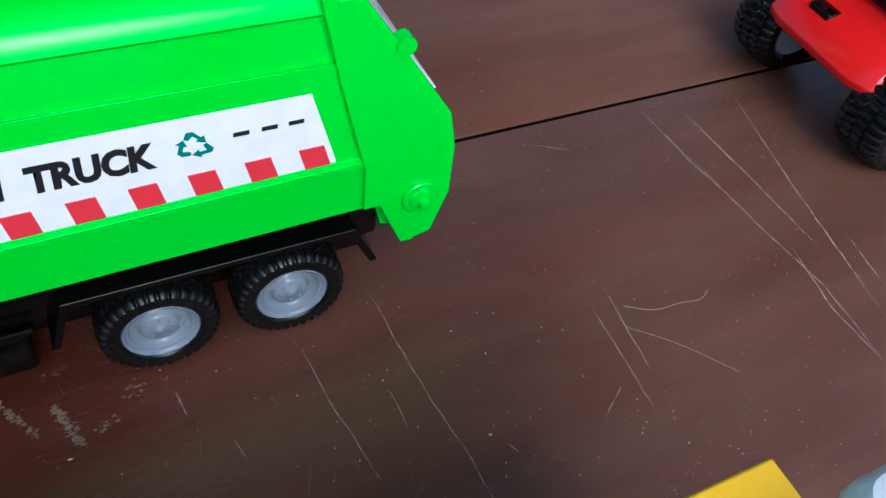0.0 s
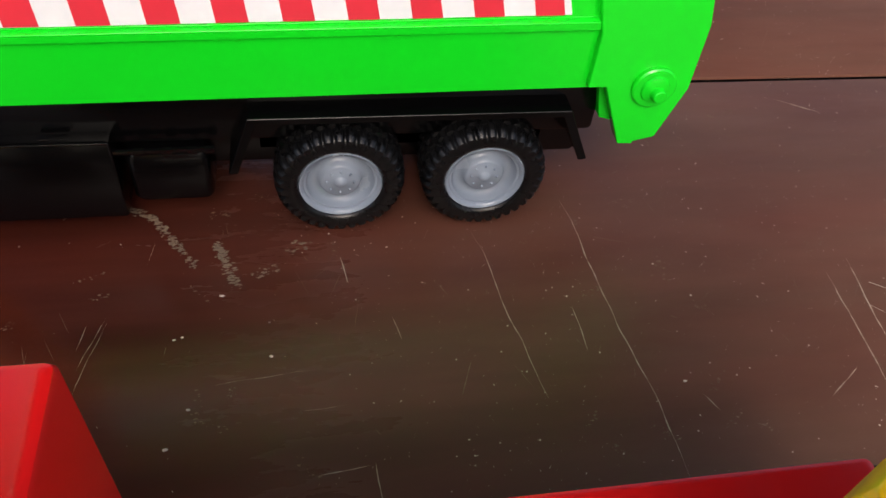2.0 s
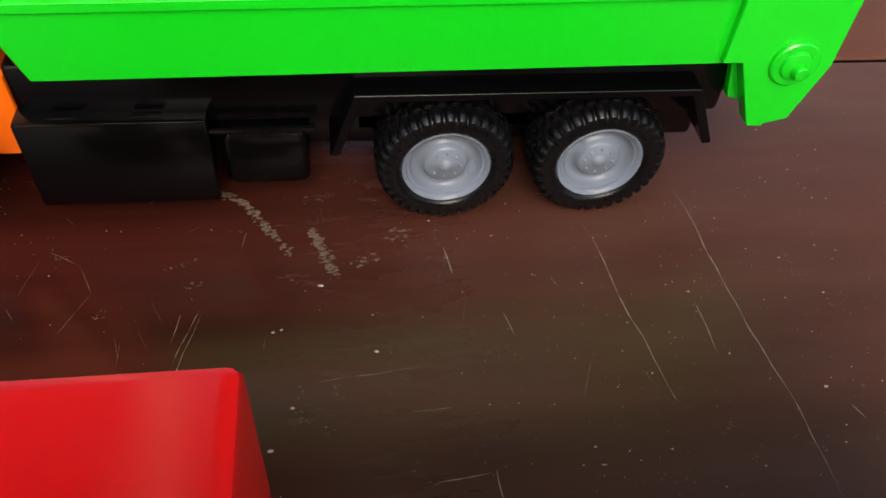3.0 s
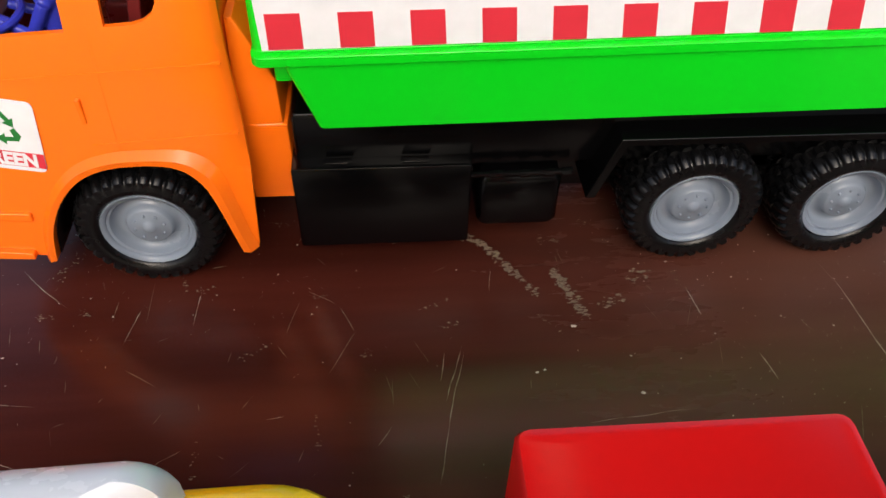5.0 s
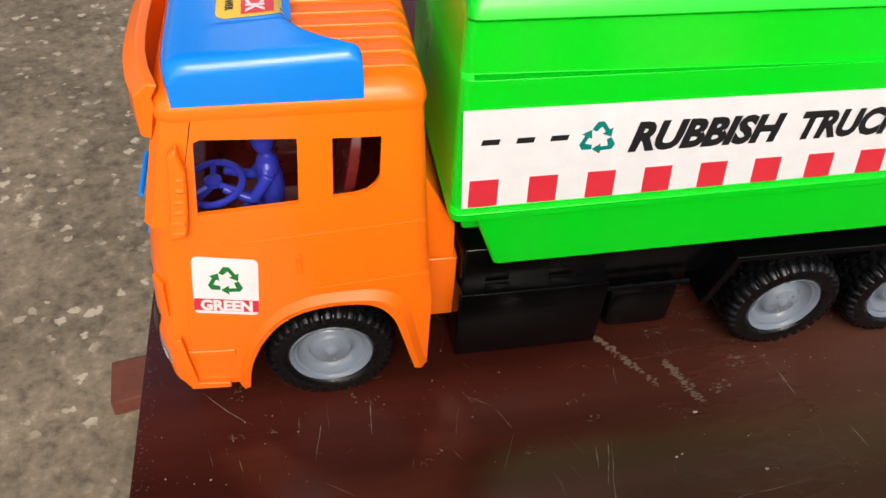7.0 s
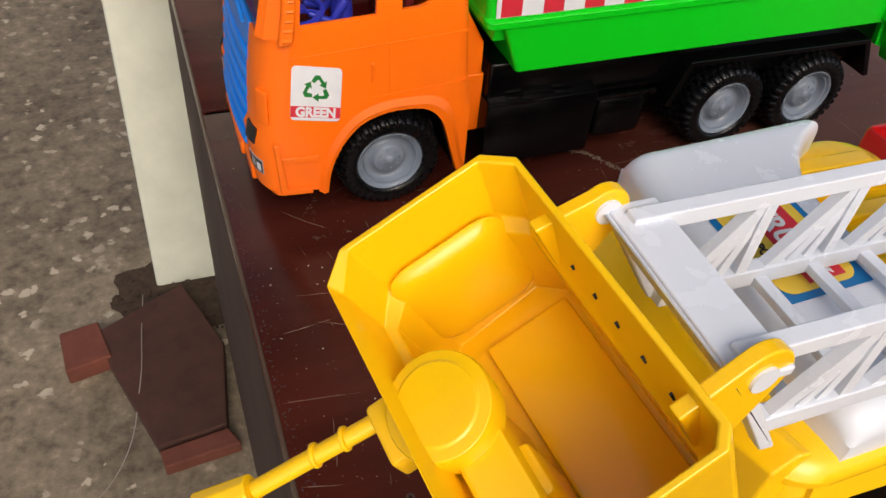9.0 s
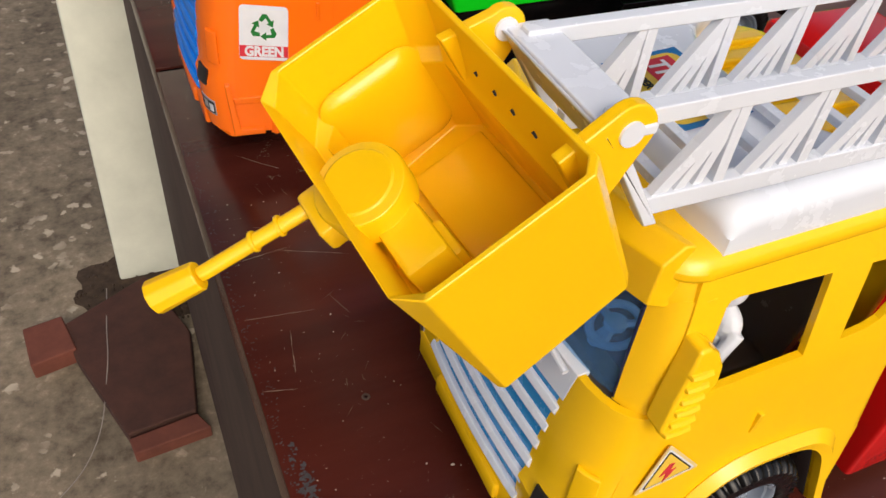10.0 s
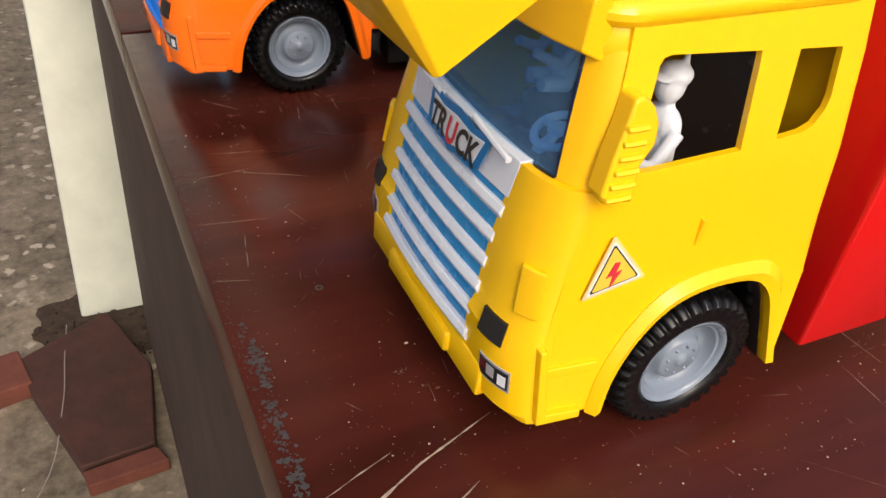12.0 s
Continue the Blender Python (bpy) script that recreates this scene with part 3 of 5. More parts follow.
def steering_wheel(truck, mat, at, R=0.0105, lean=(0, -25)):
    bm = bmesh.new()
    r = 0.0014
    m = pose(*at, *lean, 0)
    rings = []
    for i in range(28):
        a = 2 * math.pi * i / 28
        rings.append([bm.verts.new(m @ Vector(((R + r * math.cos(b)) * math.cos(a), (R + r * math.cos(b)) * math.sin(a), r * math.sin(b)))) for b in [2 * math.pi * k / 8 for k in range(8)]])
    for a, b in zip(rings, rings[1:] + rings[:1]):
        for k in range(8):
            bm.faces.new((a[k], a[(k + 1) % 8], b[(k + 1) % 8], b[k]))
    for ang in (90, 210, 330):
        rod(bm, m @ Vector((0, 0, 0)), m @ Vector((R * math.cos(radians(ang)), R * math.sin(radians(ang)), 0)), 0.0013, 6)
    lathe(bm, [(0.001, 0.0), (0.0035, 0.0), (0.0035, 0.002), (0.001, 0.003)], 12, m.translation, "z")
    rod(bm, m.translation, m.translation + Vector((-0.012, 0, -0.012)), 0.0018, 8)
    return part("steering_wheel", bm, mat, truck)


def figure(name, label, mat, at):
    """A small moulded driver, plain."""
    x, y, z = at
    bm = bmesh.new()
    ball(bm, (x, y, z + 0.0150), 0.0056, 0.0070, 0.0155)
    ball(bm, (x - 0.0004, y, z + 0.0250), 0.0048, 0.0076, 0.0062)
    rod(bm, (x, y, z + 0.028), (x - 0.0006, y, z + 0.036), 0.0026, 10, 0.0022)
    ball(bm, (x - 0.0012, y, z + 0.0372), 0.0048, 0.0047, 0.0060)
    ball(bm, (x - 0.0004, y, z + 0.0405), 0.0054, 0.0052, 0.0038)
    ball(bm, (x - 0.0052, y, z + 0.0398), 0.0030, 0.0038, 0.0009)
    rod(bm, (x + 0.0018, y, z + 0.042), (x + 0.0026, y, z + 0.0470), 0.0018, 8, 0.0005)
    for s in (-1, 1):
        rod(bm, (x, y + s * 0.0070, z + 0.025), (x - 0.007, y + s * 0.0080, z + 0.014), 0.0026, 8, 0.0022)
        rod(bm, (x - 0.007, y + s * 0.0080, z + 0.014), (x - 0.018, y + s * 0.0056, z + 0.019), 0.0022, 8, 0.0018)
        rod(bm, (x, y + s * 0.0036, z + 0.005), (x - 0.012, y + s * 0.0040, z + 0.006), 0.0036, 8, 0.0030)
    ob = part(name, bm, mat)
    rm = ob.modifiers.new("skin", "REMESH")
    rm.mode, rm.voxel_size, rm.use_smooth_shade = "VOXEL", 0.0005, True
    sm = ob.modifiers.new("soften", "SMOOTH")
    sm.factor, sm.iterations = 0.5, 4
    dg = bpy.context.evaluated_depsgraph_get()
    dg.update()
    me = bpy.data.meshes.new_from_object(ob.evaluated_get(dg))
    ob.modifiers.clear()
    ob.data = me
    return tagged(ob, label, "toy figure")


FA, FB = 0.0098, 2 * YC - 0.0098


def fairing_span(y):
    s = min(1.0, abs(2 * (y - FA) / (FB - FA) - 1))
    return s, -0.0500 + 0.003 * s ** 6, 0.0180 - 0.026 * (1 - min(1.0, (s * 1.12) ** 3)) ** 0.9


def fairing_z(x, y):
    s, x0, x1 = fairing_span(y)
    u = min(1.0, max(0.0, (x - x0) / (x1 - x0)))
    h = 0.0108 + 0.0032 * u ** 1.2
    # rounded brow along every edge, upright skirt below it
    for d, r in ((u * (x1 - x0), 0.0075), ((1 - u) * (x1 - x0), 0.0050), ((1 - s) * (FB - FA) / 2, 0.0062)):
        k = min(1.0, d / r)
        h -= 0.0062 * (1 - (1 - (1 - k) ** 2) ** 0.5)
    return 0.1580 + max(h, 0.003)


def deflector(truck, mat):
    bm = bmesh.new()
    nu, nv = 36, 48
    top = []
    for j in range(nv + 1):
        y = YC + (FB - FA) / 2 * math.sin(math.pi * (j / nv - 0.5))
        s, x0, x1 = fairing_span(y)
        row = []
        for i in range(nu + 1):
            x = x0 + (x1 - x0) * (0.5 - 0.5 * math.cos(math.pi * i / nu))
            row.append(bm.verts.new((x, y, fairing_z(x, y))))
        top.append(row)
    for j in range(nv):
        for i in range(nu):
            bm.faces.new((top[j][i], top[j][i + 1], top[j + 1][i + 1], top[j + 1][i]))
    rim = top[0] + [r[-1] for r in top[1:]] + top[-1][-2::-1] + [r[0] for r in top[-2:0:-1]]
    base = [bm.verts.new((v.co.x, v.co.y, 0.1480)) for v in rim]
    n = len(rim)
    for i in range(n):
        bm.faces.new((rim[i], base[i], base[(i + 1) % n], rim[(i + 1) % n]))
    bm.faces.new(base)
    return part("roof_fairing", bm, mat, truck)


def roof_sticker(truck, rim_mat, cx, cy, grow=1.0):
    """Sticker with a border, a yellow field and a red block; it reads across the roof."""

    def drape(ob, lift):
        for v in ob.data.vertices:
            x, y, h = cx + v.co.y * grow, cy - v.co.x * grow, v.co.z
            v.co = (x, y, fairing_z(x, y) + lift + h)

    def patch(pts, mat, name, parent, lift):
        bm = bmesh.new()
        bm.faces.new([bm.verts.new((u, v, 0.0)) for u, v in pts])
        for k in range(-9, 10):
            bmesh.ops.bisect_plane(bm, geom=bm.verts[:] + bm.edges[:] + bm.faces[:], plane_co=(0.002 * k, 0, 0), plane_no=(1, 0, 0))
            bmesh.ops.bisect_plane(bm, geom=bm.verts[:] + bm.edges[:] + bm.faces[:], plane_co=(0, 0.002 * k, 0), plane_no=(0, 1, 0))
        ob = part(name, bm, mat, parent)
        drape(ob, lift)
        return ob

    st = patch([(-0.0190, -0.0140), (0.0190, -0.0140), (0.0190, 0.0140), (-0.0190, 0.0140)], rim_mat, "roof_sticker", truck, 0.0003)
    patch(round_rect(-0.0168, 0.0168, -0.0118, 0.0118, 0.004), INK_YELLOW, "sticker_field", st, 0.0005)
    patch([(-0.0150, -0.0030), (0.0150, -0.0030), (0.0150, 0.0085), (-0.0150, 0.0085)], INK_RED, "sticker_block", st, 0.0007)
    drape(letters("TRUCK", 0.0092, Matrix.Translation((0, -0.0012, 0)), STICKER, st, "lettering", 0.1, 0.90, 0.0001, 0.0002, "CENTER"), 0.0009)
    drape(letters("SUPER POWER", 0.0040, Matrix.Translation((0, -0.0085, 0)), INK_BLACK, st, "lettering", 0.0, 0.85, 0.0001, 0.0001, "CENTER"), 0.0007)


# ---- wheels ----
def wheel_meshes():
    bm = bmesh.new()
    # dished disc: raised hub plate, trough, stepped lip
    prof = [(0.0001, -0.0026), (0.0016, -0.0024), (0.0026, -0.0016), (0.0032, -0.0010), (0.0078, -0.0008), (0.0088, -0.0002), (0.0093, 0.0014), (0.0104, 0.0030), (0.0122, 0.0034), (0.0138, 0.0026), (0.0146, 0.0004), (0.0152, -0.0010), (0.0162, -0.0013), (0.0166, -0.0026), (0.0180, -0.0032), (0.0186, -0.0024), (0.0186, 0.0160), (0.0001, 0.0160)]
    lathe(bm, prof, 48, (0, 0, 0), "y")
    for i in range(8):
        a = 2 * math.pi * i / 8
        lathe(bm, [(0.0007, 0.0), (0.0006, -0.0014), (0.0003, -0.0017)], 8, (0.0060 * math.cos(a), 0, 0.0060 * math.sin(a)), "y")
    bmesh.ops.recalc_face_normals(bm, faces=bm.faces)
    rim = bpy.data.meshes.new("wheel")
    bm.to_mesh(rim)
    bm.free()
    finish(rim, GREY)
    rim.set_sharp_from_angle(angle=radians(50))
    bm = bmesh.new()
    # one skin, its tread blocks raised in four staggered rows: radius, depth, row, share of the block's height
    prof = [(0.0182, 0.016, 0, 0), (0.0182, -0.0020, 0, 0), (0.0188, -0.0034, 0, 0), (0.0202, -0.0044, 0, 0), (0.0222, -0.0047, 0, 0), (0.0240, -0.0041, 0, 0), (0.0246, -0.0038, 1, 0.9),
            (0.0259, -0.0022, 1, 1), (0.0268, -0.0002, 1, 1), (0.0273, 0.0018, 1, 1), (0.0273, 0.0023, 0, 0), (0.0273, 0.0030, 0, 0), (0.0274, 0.0034, 2, 1), (0.0274, 0.0074, 2, 1), (0.0274, 0.0079, 0, 0),
            (0.0274, 0.0087, 0, 0), (0.0274, 0.0092, 1, 1), (0.0274, 0.0130, 1, 1), (0.0273, 0.0135, 0, 0), (0.0272, 0.0142, 2, 1), (0.0262, 0.0168, 2, 1), (0.0246, 0.0186, 0, 0), (0.0200, 0.0188, 0, 0)]
    n, cut = 34, 8
    rings = []
    for r, y, row, high in prof:
        ring = []
        for i in range(n * cut):
            k = (i + (cut // 2 if row == 2 else 0)) % cut
            # slanted flanks: four steps up, two slopes, two in the groove
            f = i + (0.30 if k == 0 else -0.30 if k == 5 else 0.0)
            up = 0.0016 * high if row and k <= 5 else 0.0
            if k in (0, 5):
                up *= 0.80
            a = 2 * math.pi * f / (n * cut)
            ring.append(bm.verts.new(((r + up) * math.cos(a), y - (up * 0.5 if y < 0 else 0.0), (r + up) * math.sin(a))))
        rings.append(ring)
    for r0, r1 in zip(rings, rings[1:] + rings[:1]):
        for i in range(n * cut):
            bm.faces.new((r0[i], r0[(i + 1) % (n * cut)], r1[(i + 1) % (n * cut)], r1[i]))
    bmesh.ops.recalc_face_normals(bm, faces=bm.faces)
    tyre = bpy.data.meshes.new("tyre")
    bm.to_mesh(tyre)
    bm.free()
    finish(tyre, RUBBER)
    tyre.set_sharp_from_angle(angle=radians(40))
    return rim, tyre


RIM, TYRE = wheel_meshes()


def wheel(truck, x, far, inner=False, scale=1.0, out=0.0):
    w = new("wheel", RIM)
    w.parent = truck
    y = near(0.0015, far)
    if inner:
        y = near(0.0245, far)
    w.matrix_local = pose(x, y + (-out if not far else out), 0.029 * scale, 0, random.uniform(0, 360), 180 if far else 0) @ Matrix.Scale(scale, 4)
    t = new("tyre", TYRE)
    t.parent = w
    return w


def strip_fender(truck, x0, x1):
    for far in (False, True):
        bm = bmesh.new()
        out = [(x0 - 0.010, 0.0375), (x0, 0.0665), (x1, 0.0665), (x1 + 0.0125, 0.0390)]
        inn = [(x1 + 0.0085, 0.0385), (x1 - 0.003, 0.0632), (x0 + 0.003, 0.0632), (x0 - 0.0060, 0.0375)]
        prism(bm, out + inn, lambda u, v, d: (u, near(d, far), v), -0.0035, 0.026)
        box(bm, x0 + 0.002, x1 - 0.002, near(0.022, far), near(0.026, far), 0.030, 0.062)
        part("rear_fender", bm, BLACK, truck, bevel=0.0006)


def chassis(truck, x1, lockers=True):
    bm = bmesh.new()
    bevelled_box(bm, -0.050, x1, 0.022, near(0.022, True), 0.022, 0.046, 0.002)
    bevelled_box(bm, 0.059 if lockers else 0.075, x1, 0.0085, near(0.0085, True), 0.046, 0.0735, 0.002)
    part("chassis", bm, BLACK, truck, bevel=0.0005)
    for far in (False, True) if lockers else ():
        bm = bmesh.new()
        bevelled_box(bm, 0.0575, 0.1275, *sorted((near(0.0015, far), near(0.034, far))), 0.0105, 0.0525, 0.0012)
        for i, x in enumerate((0.070, 0.100)):
            bevelled_box(bm, x, x + 0.011, *sorted((near(0.004, far), near(0.0075, far))), 0.0525, 0.0532, 0.0003, 1)
        part("side_locker", bm, BLACK, truck, bevel=0.0005)
        bm = bmesh.new()
        bevelled_box(bm, 0.1310, 0.1650, *sorted((near(0.004, far), near(0.034, far))), 0.0160, 0.0435, 0.0035)
        tank = part("fuel_tank", bm, BLACK, truck)
        bm = bmesh.new()
        rod(bm, (0.1270, near(0.0040, far), 0.0455), (0.1655, near(0.0040, far), 0.0460), 0.0013)
        for x in (0.136, 0.147, 0.157, 0.164):
            rod(bm, (x, near(0.0040, far), 0.0456), (x + 0.004, near(0.0040, far), 0.0458), 0.0019)
        part("handrail", bm, BLACK, tank)
    for far in (False, True):
        bm = bmesh.new()
        rod(bm, (0, near(0.01, far), 0.029), (0, YC, 0.029), 0.003)
        part("axle", bm, BLACK, truck)


# ---- green and orange refuse truck ----
refuse = thing("rubbish_truck", "green and orange plastic toy rubbish truck with striped sticker", "toy truck")
cab(refuse, ORANGE, (BLUE, BLUE), CLEAR, MAROON,
    [(-0.0447, 0.1100), (-0.0079, 0.1122), (-0.0064, 0.1387), (-0.0398, 0.1402), (-0.0420, 0.1391)],
    [(0.0050, 0.1136), (0.0135, 0.1142), (0.0178, 0.1154), (0.0210, 0.1178), (0.0228, 0.1212), (0.0238, 0.1377), (0.0060, 0.1380)],
    [(-0.0560, 0.1030), (-0.0490, 0.1040), (-0.0470, 0.1150), (-0.0455, 0.1300), (-0.0475, 0.1400), (-0.0510, 0.1370), (-0.0530, 0.1180)])
steering_wheel(refuse, VIOLET, (-0.0402, 0.0240, 0.1072), 0.0112, (8, -6))
deflector(refuse, BLUE)
roof_sticker(refuse, BLUE, -0.0190, YC - 0.004)
chassis(refuse, 0.335)
strip_fender(refuse, 0.183, 0.3185)
for far in (False, True):
    wheel(refuse, 0.0, far, False, 1.0, 0.003)
    for x in (0.220, 0.285):
        wheel(refuse, x, far, False, 1.0, 0.002)
        wheel(refuse, x, far, True)
bm = bmesh.new()
lv = []
for z, x0, x1, y in ((0.0300, 0.0400, 0.0575, 0.012), (0.0660, 0.0400, 0.0575, 0.012), (0.0665, 0.0400, 0.0560, 0.0125), (0.0850, 0.0400, 0.0555, 0.013), (0.1080, 0.0400, 0.0430, 0.018)):
    lv.append([(x, yy, z) for x, yy in round_rect(x0, x1, y, near(y, True), 0.0010, 2)])
loft(bm, lv)
part("cab_rear_locker", bm, ORANGE, refuse, bevel=0.0008)

# hopper body, drawn in up from the sill
bm = bmesh.new()
lv = []
HULL = ((0.0712, 0.0712, 0.3270, 0.0018), (0.0719, 0.0704, 0.3270, 0.0008), (0.0975, 0.0605, 0.3270, 0.0010), (0.0980, 0.0510, 0.3270, 0.0002), (0.0985, 0.0500, 0.3270, -0.0008),
        (0.1020, 0.0500, 0.3270, -0.0008), (0.1030, 0.0505, 0.3270, 0.0020), (0.1490, 0.0510, 0.3200, 0.0045), (0.1600, 0.0512, 0.3180, 0.0050), (0.1615, 0.0514, 0.3180, 0.0072), (0.1800, 0.0525, 0.3140, 0.0092), (0.1815, 0.0525, 0.3140, 0.0074), (0.1850, 0.0530, 0.3130, 0.0085),
        (0.1885, 0.0540, 0.3120, 0.0110), (0.1920, 0.0560, 0.3110, 0.0155), (0.1945, 0.0590, 0.3100, 0.0210), (0.1960, 0.0650, 0.3090, 0.0300))
for z, x0, x1, y in HULL:
    lv.append([(x, yy, z) for x, yy in round_rect(x0, x1, y, near(y, True), 0.0022 if z < 0.0978 else 0.0045, 4)])
loft(bm, lv)
for v in bm.verts:
    z = v.co.z
    if z < 0.0740:
        v.co.z += 0.0004 + 0.013 * (v.co.x - 0.070)
    elif z < 0.1600:
        k = 0.0175 if z < 0.104 else 0.0175 * (0.160 - z) / 0.056
        v.co.z += k * (v.co.x - 0.055) + (0.0008 if z < 0.104 else 0.0)
    elif z < 0.1625:
        v.co.z -= 0.017 * (v.co.x - 0.055)
part("hopper", bm, GREEN, refuse, "bright green ribbed hopper body", bevel=0.0005)
bm = bmesh.new()
bevelled_box(bm, 0.0565, 0.0680, 0.0060, near(0.0060, True), 0.0890, 0.0990, 0.0010)
part("hopper_step", bm, GREEN, refuse, bevel=0.0005)
# rear lifting gate
TAIL = [(0.3310, 0.0775), (0.3440, 0.0465), (0.3510, 0.0462), (0.3510, 0.0475), (0.3605, 0.0500), (0.3685, 0.0760), (0.3685, 0.1060), (0.3650, 0.1255), (0.3400, 0.1630), (0.3195, 0.1930), (0.3050, 0.1930), (0.3130, 0.1480), (0.3230, 0.1030), (0.3230, 0.0775)]
gate = None
for far in (False, True):
    bm = bmesh.new()
    prism(bm, TAIL, lambda u, v, d: (u, near(d + max(0.0, v - 0.10) * 0.09, far), v), -0.0024, 0.0060)
    g = part("gate_cheek", bm, GREEN, refuse, bevel=0.0009)
    bm = bmesh.new()
    lathe(bm, [(0.0098, 0.001), (0.0098, -0.0028), (0.0090, -0.0035), (0.0064, -0.0036), (0.0060, -0.0046), (0.0052, -0.0050)], 36, (0.3525, near(0, far), 0.0770), "y") if not far else lathe(bm, [(0.0100, 0.0), (0.0100, 0.0040), (0.0050, 0.0064)], 28, (0.3525, near(0, True), 0.0770), "y")
    part("gate_hub", bm, GREEN, g)
    bm = bmesh.new()
    yy = near(-0.0030, far)
    rod(bm, (0.3535, yy, 0.0755), (0.3540, near(-0.0078, far), 0.0755), 0.0036, 20, 0.0030)
    part("hub_pin", bm, GREEN, g, bevel=0.0008)
    bm = bmesh.new()
    rod(bm, (0.3410, near(0.002, far), 0.1640), (0.3410, near(0.009, far), 0.1640), 0.0045, 14)
    part("hinge_knob", bm, GREEN, g)
bm = bmesh.new()
prism(bm, [(0.312, 0.188), (0.317, 0.188), (0.338, 0.158), (0.3625, 0.1235), (0.3670, 0.1050), (0.3675, 0.0740), (0.3610, 0.0480), (0.3350, 0.0560), (0.330, 0.078), (0.325, 0.100), (0.312, 0.145)], lambda u, v, d: (u, d, v), 0.0050, near(0.0050, True))
part("gate_panel", bm, GREEN, refuse, bevel=0.0006)
bm = bmesh.new()
prism(bm, [(0.3210, 0.1870), (0.3230, 0.1880), (0.3630, 0.1300), (0.3610, 0.1290)], lambda u, v, d: (u, d, v), 0.014, near(0.014, True))
part("gate_window", bm, WHITE, refuse, "milky clear rear window")

# long side sticker
def on_side(u, v, d, v0=0.105):
    u = 0.0545 + (u - 0.0545) * (0.988 if v0 > 0.12 else 0.995)
    u -= 0.225 * (v - v0) * max(0.0, (u - 0.0545) / 0.2585)
    w = v + (u - 0.0545) * (0.0175 - 0.0195 * (v - 0.105) / 0.044)
    f = (w - 0.1030) / 0.0460
    return Vector((u, 0.0020 + 0.0025 * f - 0.0006 - d, w))


bm = bmesh.new()
prism(bm, [(0.0545, 0.1048), (0.3115, 0.1052), (0.3113, 0.1488), (0.0525, 0.1486)], on_side, 0.0, 0.0004)
banner = part("side_sticker", bm, STICKER, refuse, "white side sticker with red dashes")
for i in range(11):
    bm = bmesh.new()
    x = 0.0568 + 0.0239 * i
    prism(bm, [(x, 0.1051), (x + 0.0116, 0.1051), (x + 0.0116, 0.1178), (x, 0.1178)], lambda u, v, d: on_side(u, v, d, 0.1105), 0.0004, 0.0006)
    part("red_dash", bm, INK_RED, banner)
for x in (0.0600, 0.0735, 0.0868, 0.2690, 0.2810, 0.2925):
    bm = bmesh.new()
    prism(bm, [(x, 0.1338), (x + 0.0068, 0.1338), (x + 0.0074, 0.1361), (x + 0.0006, 0.1361)], lambda u, v, d: on_side(u, v, d, 0.1335), 0.0004, 0.0006)
    part("black_dash", bm, INK_BLACK, banner)
for x in (0.1060, 0.2530):
    bm = bmesh.new()
    recycle(bm, lambda u, v, d: on_side(x + u, 0.1335 + v, d + 0.0004, 0.1335), 0.0098)
    part("recycling_mark", bm, INK_TEAL, banner)
for text, x, w in (("RUBBISH", 0.1185, 0.0650), ("TRUCK", 0.1892, 0.0478)):
    word = letters(text, 0.0178, Matrix.Identity(4), INK_BLACK, banner, "lettering", 0.27, 1, 0.0, 0.0009, "LEFT", w)
    for v in word.data.vertices:
        v.co = on_side(x + v.co.x, 0.1270 + v.co.y, 0.0006, 0.1335)


# door sticker
def on_door(u, v, d):
    return Vector((u, side_y(v) - 0.0006 - d, v))


def on_patch(u, v, d):
    a = Vector((-0.0530, 0.0645)).lerp(Vector((-0.0280, 0.0600)), u)
    b = Vector((-0.0500, 0.0925)).lerp(Vector((-0.0255, 0.0880)), u)
    c = a.lerp(b, v)
    return Vector((c.x, side_y(c.y) - 0.0004 - d, c.y))


bm = bmesh.new()
prism(bm, round_rect(0, 1, 0, 1, 0.08, 3), on_patch, 0.0, 0.0003)
door_sticker = part("door_sticker", bm, STICKER, refuse, "white door sticker with green arrows")
bm = bmesh.new()
prism(bm, [(0.004, 0.06), (0.996, 0.06), (0.996, 0.27), (0.004, 0.27)], on_patch, 0.0003, 0.0005)
part("sticker_band", bm, INK_RED, door_sticker)
bm = bmesh.new()
recycle(bm, lambda u, v, d: on_patch(0.5 + u, 0.60 + v * 0.9, d + 0.0003), 0.36)
part("recycling_mark", bm, INK_GREEN, door_sticker)
word = letters("GREEN", 0.25, Matrix.Identity(4), STICKER, door_sticker, "lettering", 0, 1, 0.0, 0.012, "LEFT", 0.80)
for v in word.data.vertices:
    v.co = on_patch(0.10 + v.co.x, 0.085 + v.co.y, 0.0007)
figure("toy_driver", "violet-blue plastic toy driver seated in the orange cab", VIOLET, (-0.0185, 0.0265, 0.0880))

# ---- yellow and red fire engine ----
FX, FY = 0.050, -0.2876
fire = thing("fire_engine", "yellow and red plastic toy fire engine with white ladder", "toy truck", (FX, FY, 0))
cab(fire, YELLOW, (WHITE, PALEBLUE), TINT, SEATGREY,
    [(-0.0420, 0.1085), (-0.0030, 0.1104), (-0.0028, 0.1390), (-0.0345, 0.1404), (-0.0368, 0.1398), (-0.0380, 0.1380)],
    [(0.0104, 0.1120), (0.0205, 0.1130), (0.0250, 0.1148), (0.0285, 0.1192), (0.0295, 0.1230), (0.0290, 0.1377), (0.0118, 0.1383)],
    [(-0.0560, 0.1070), (-0.0450, 0.1040), (-0.0446, 0.1150), (-0.0405, 0.1205), (-0.0404, 0.1262), (-0.0425, 0.1308), (-0.0460, 0.1336), (-0.0492, 0.1334), (-0.0512, 0.1255), (-0.0536, 0.1182)], True)
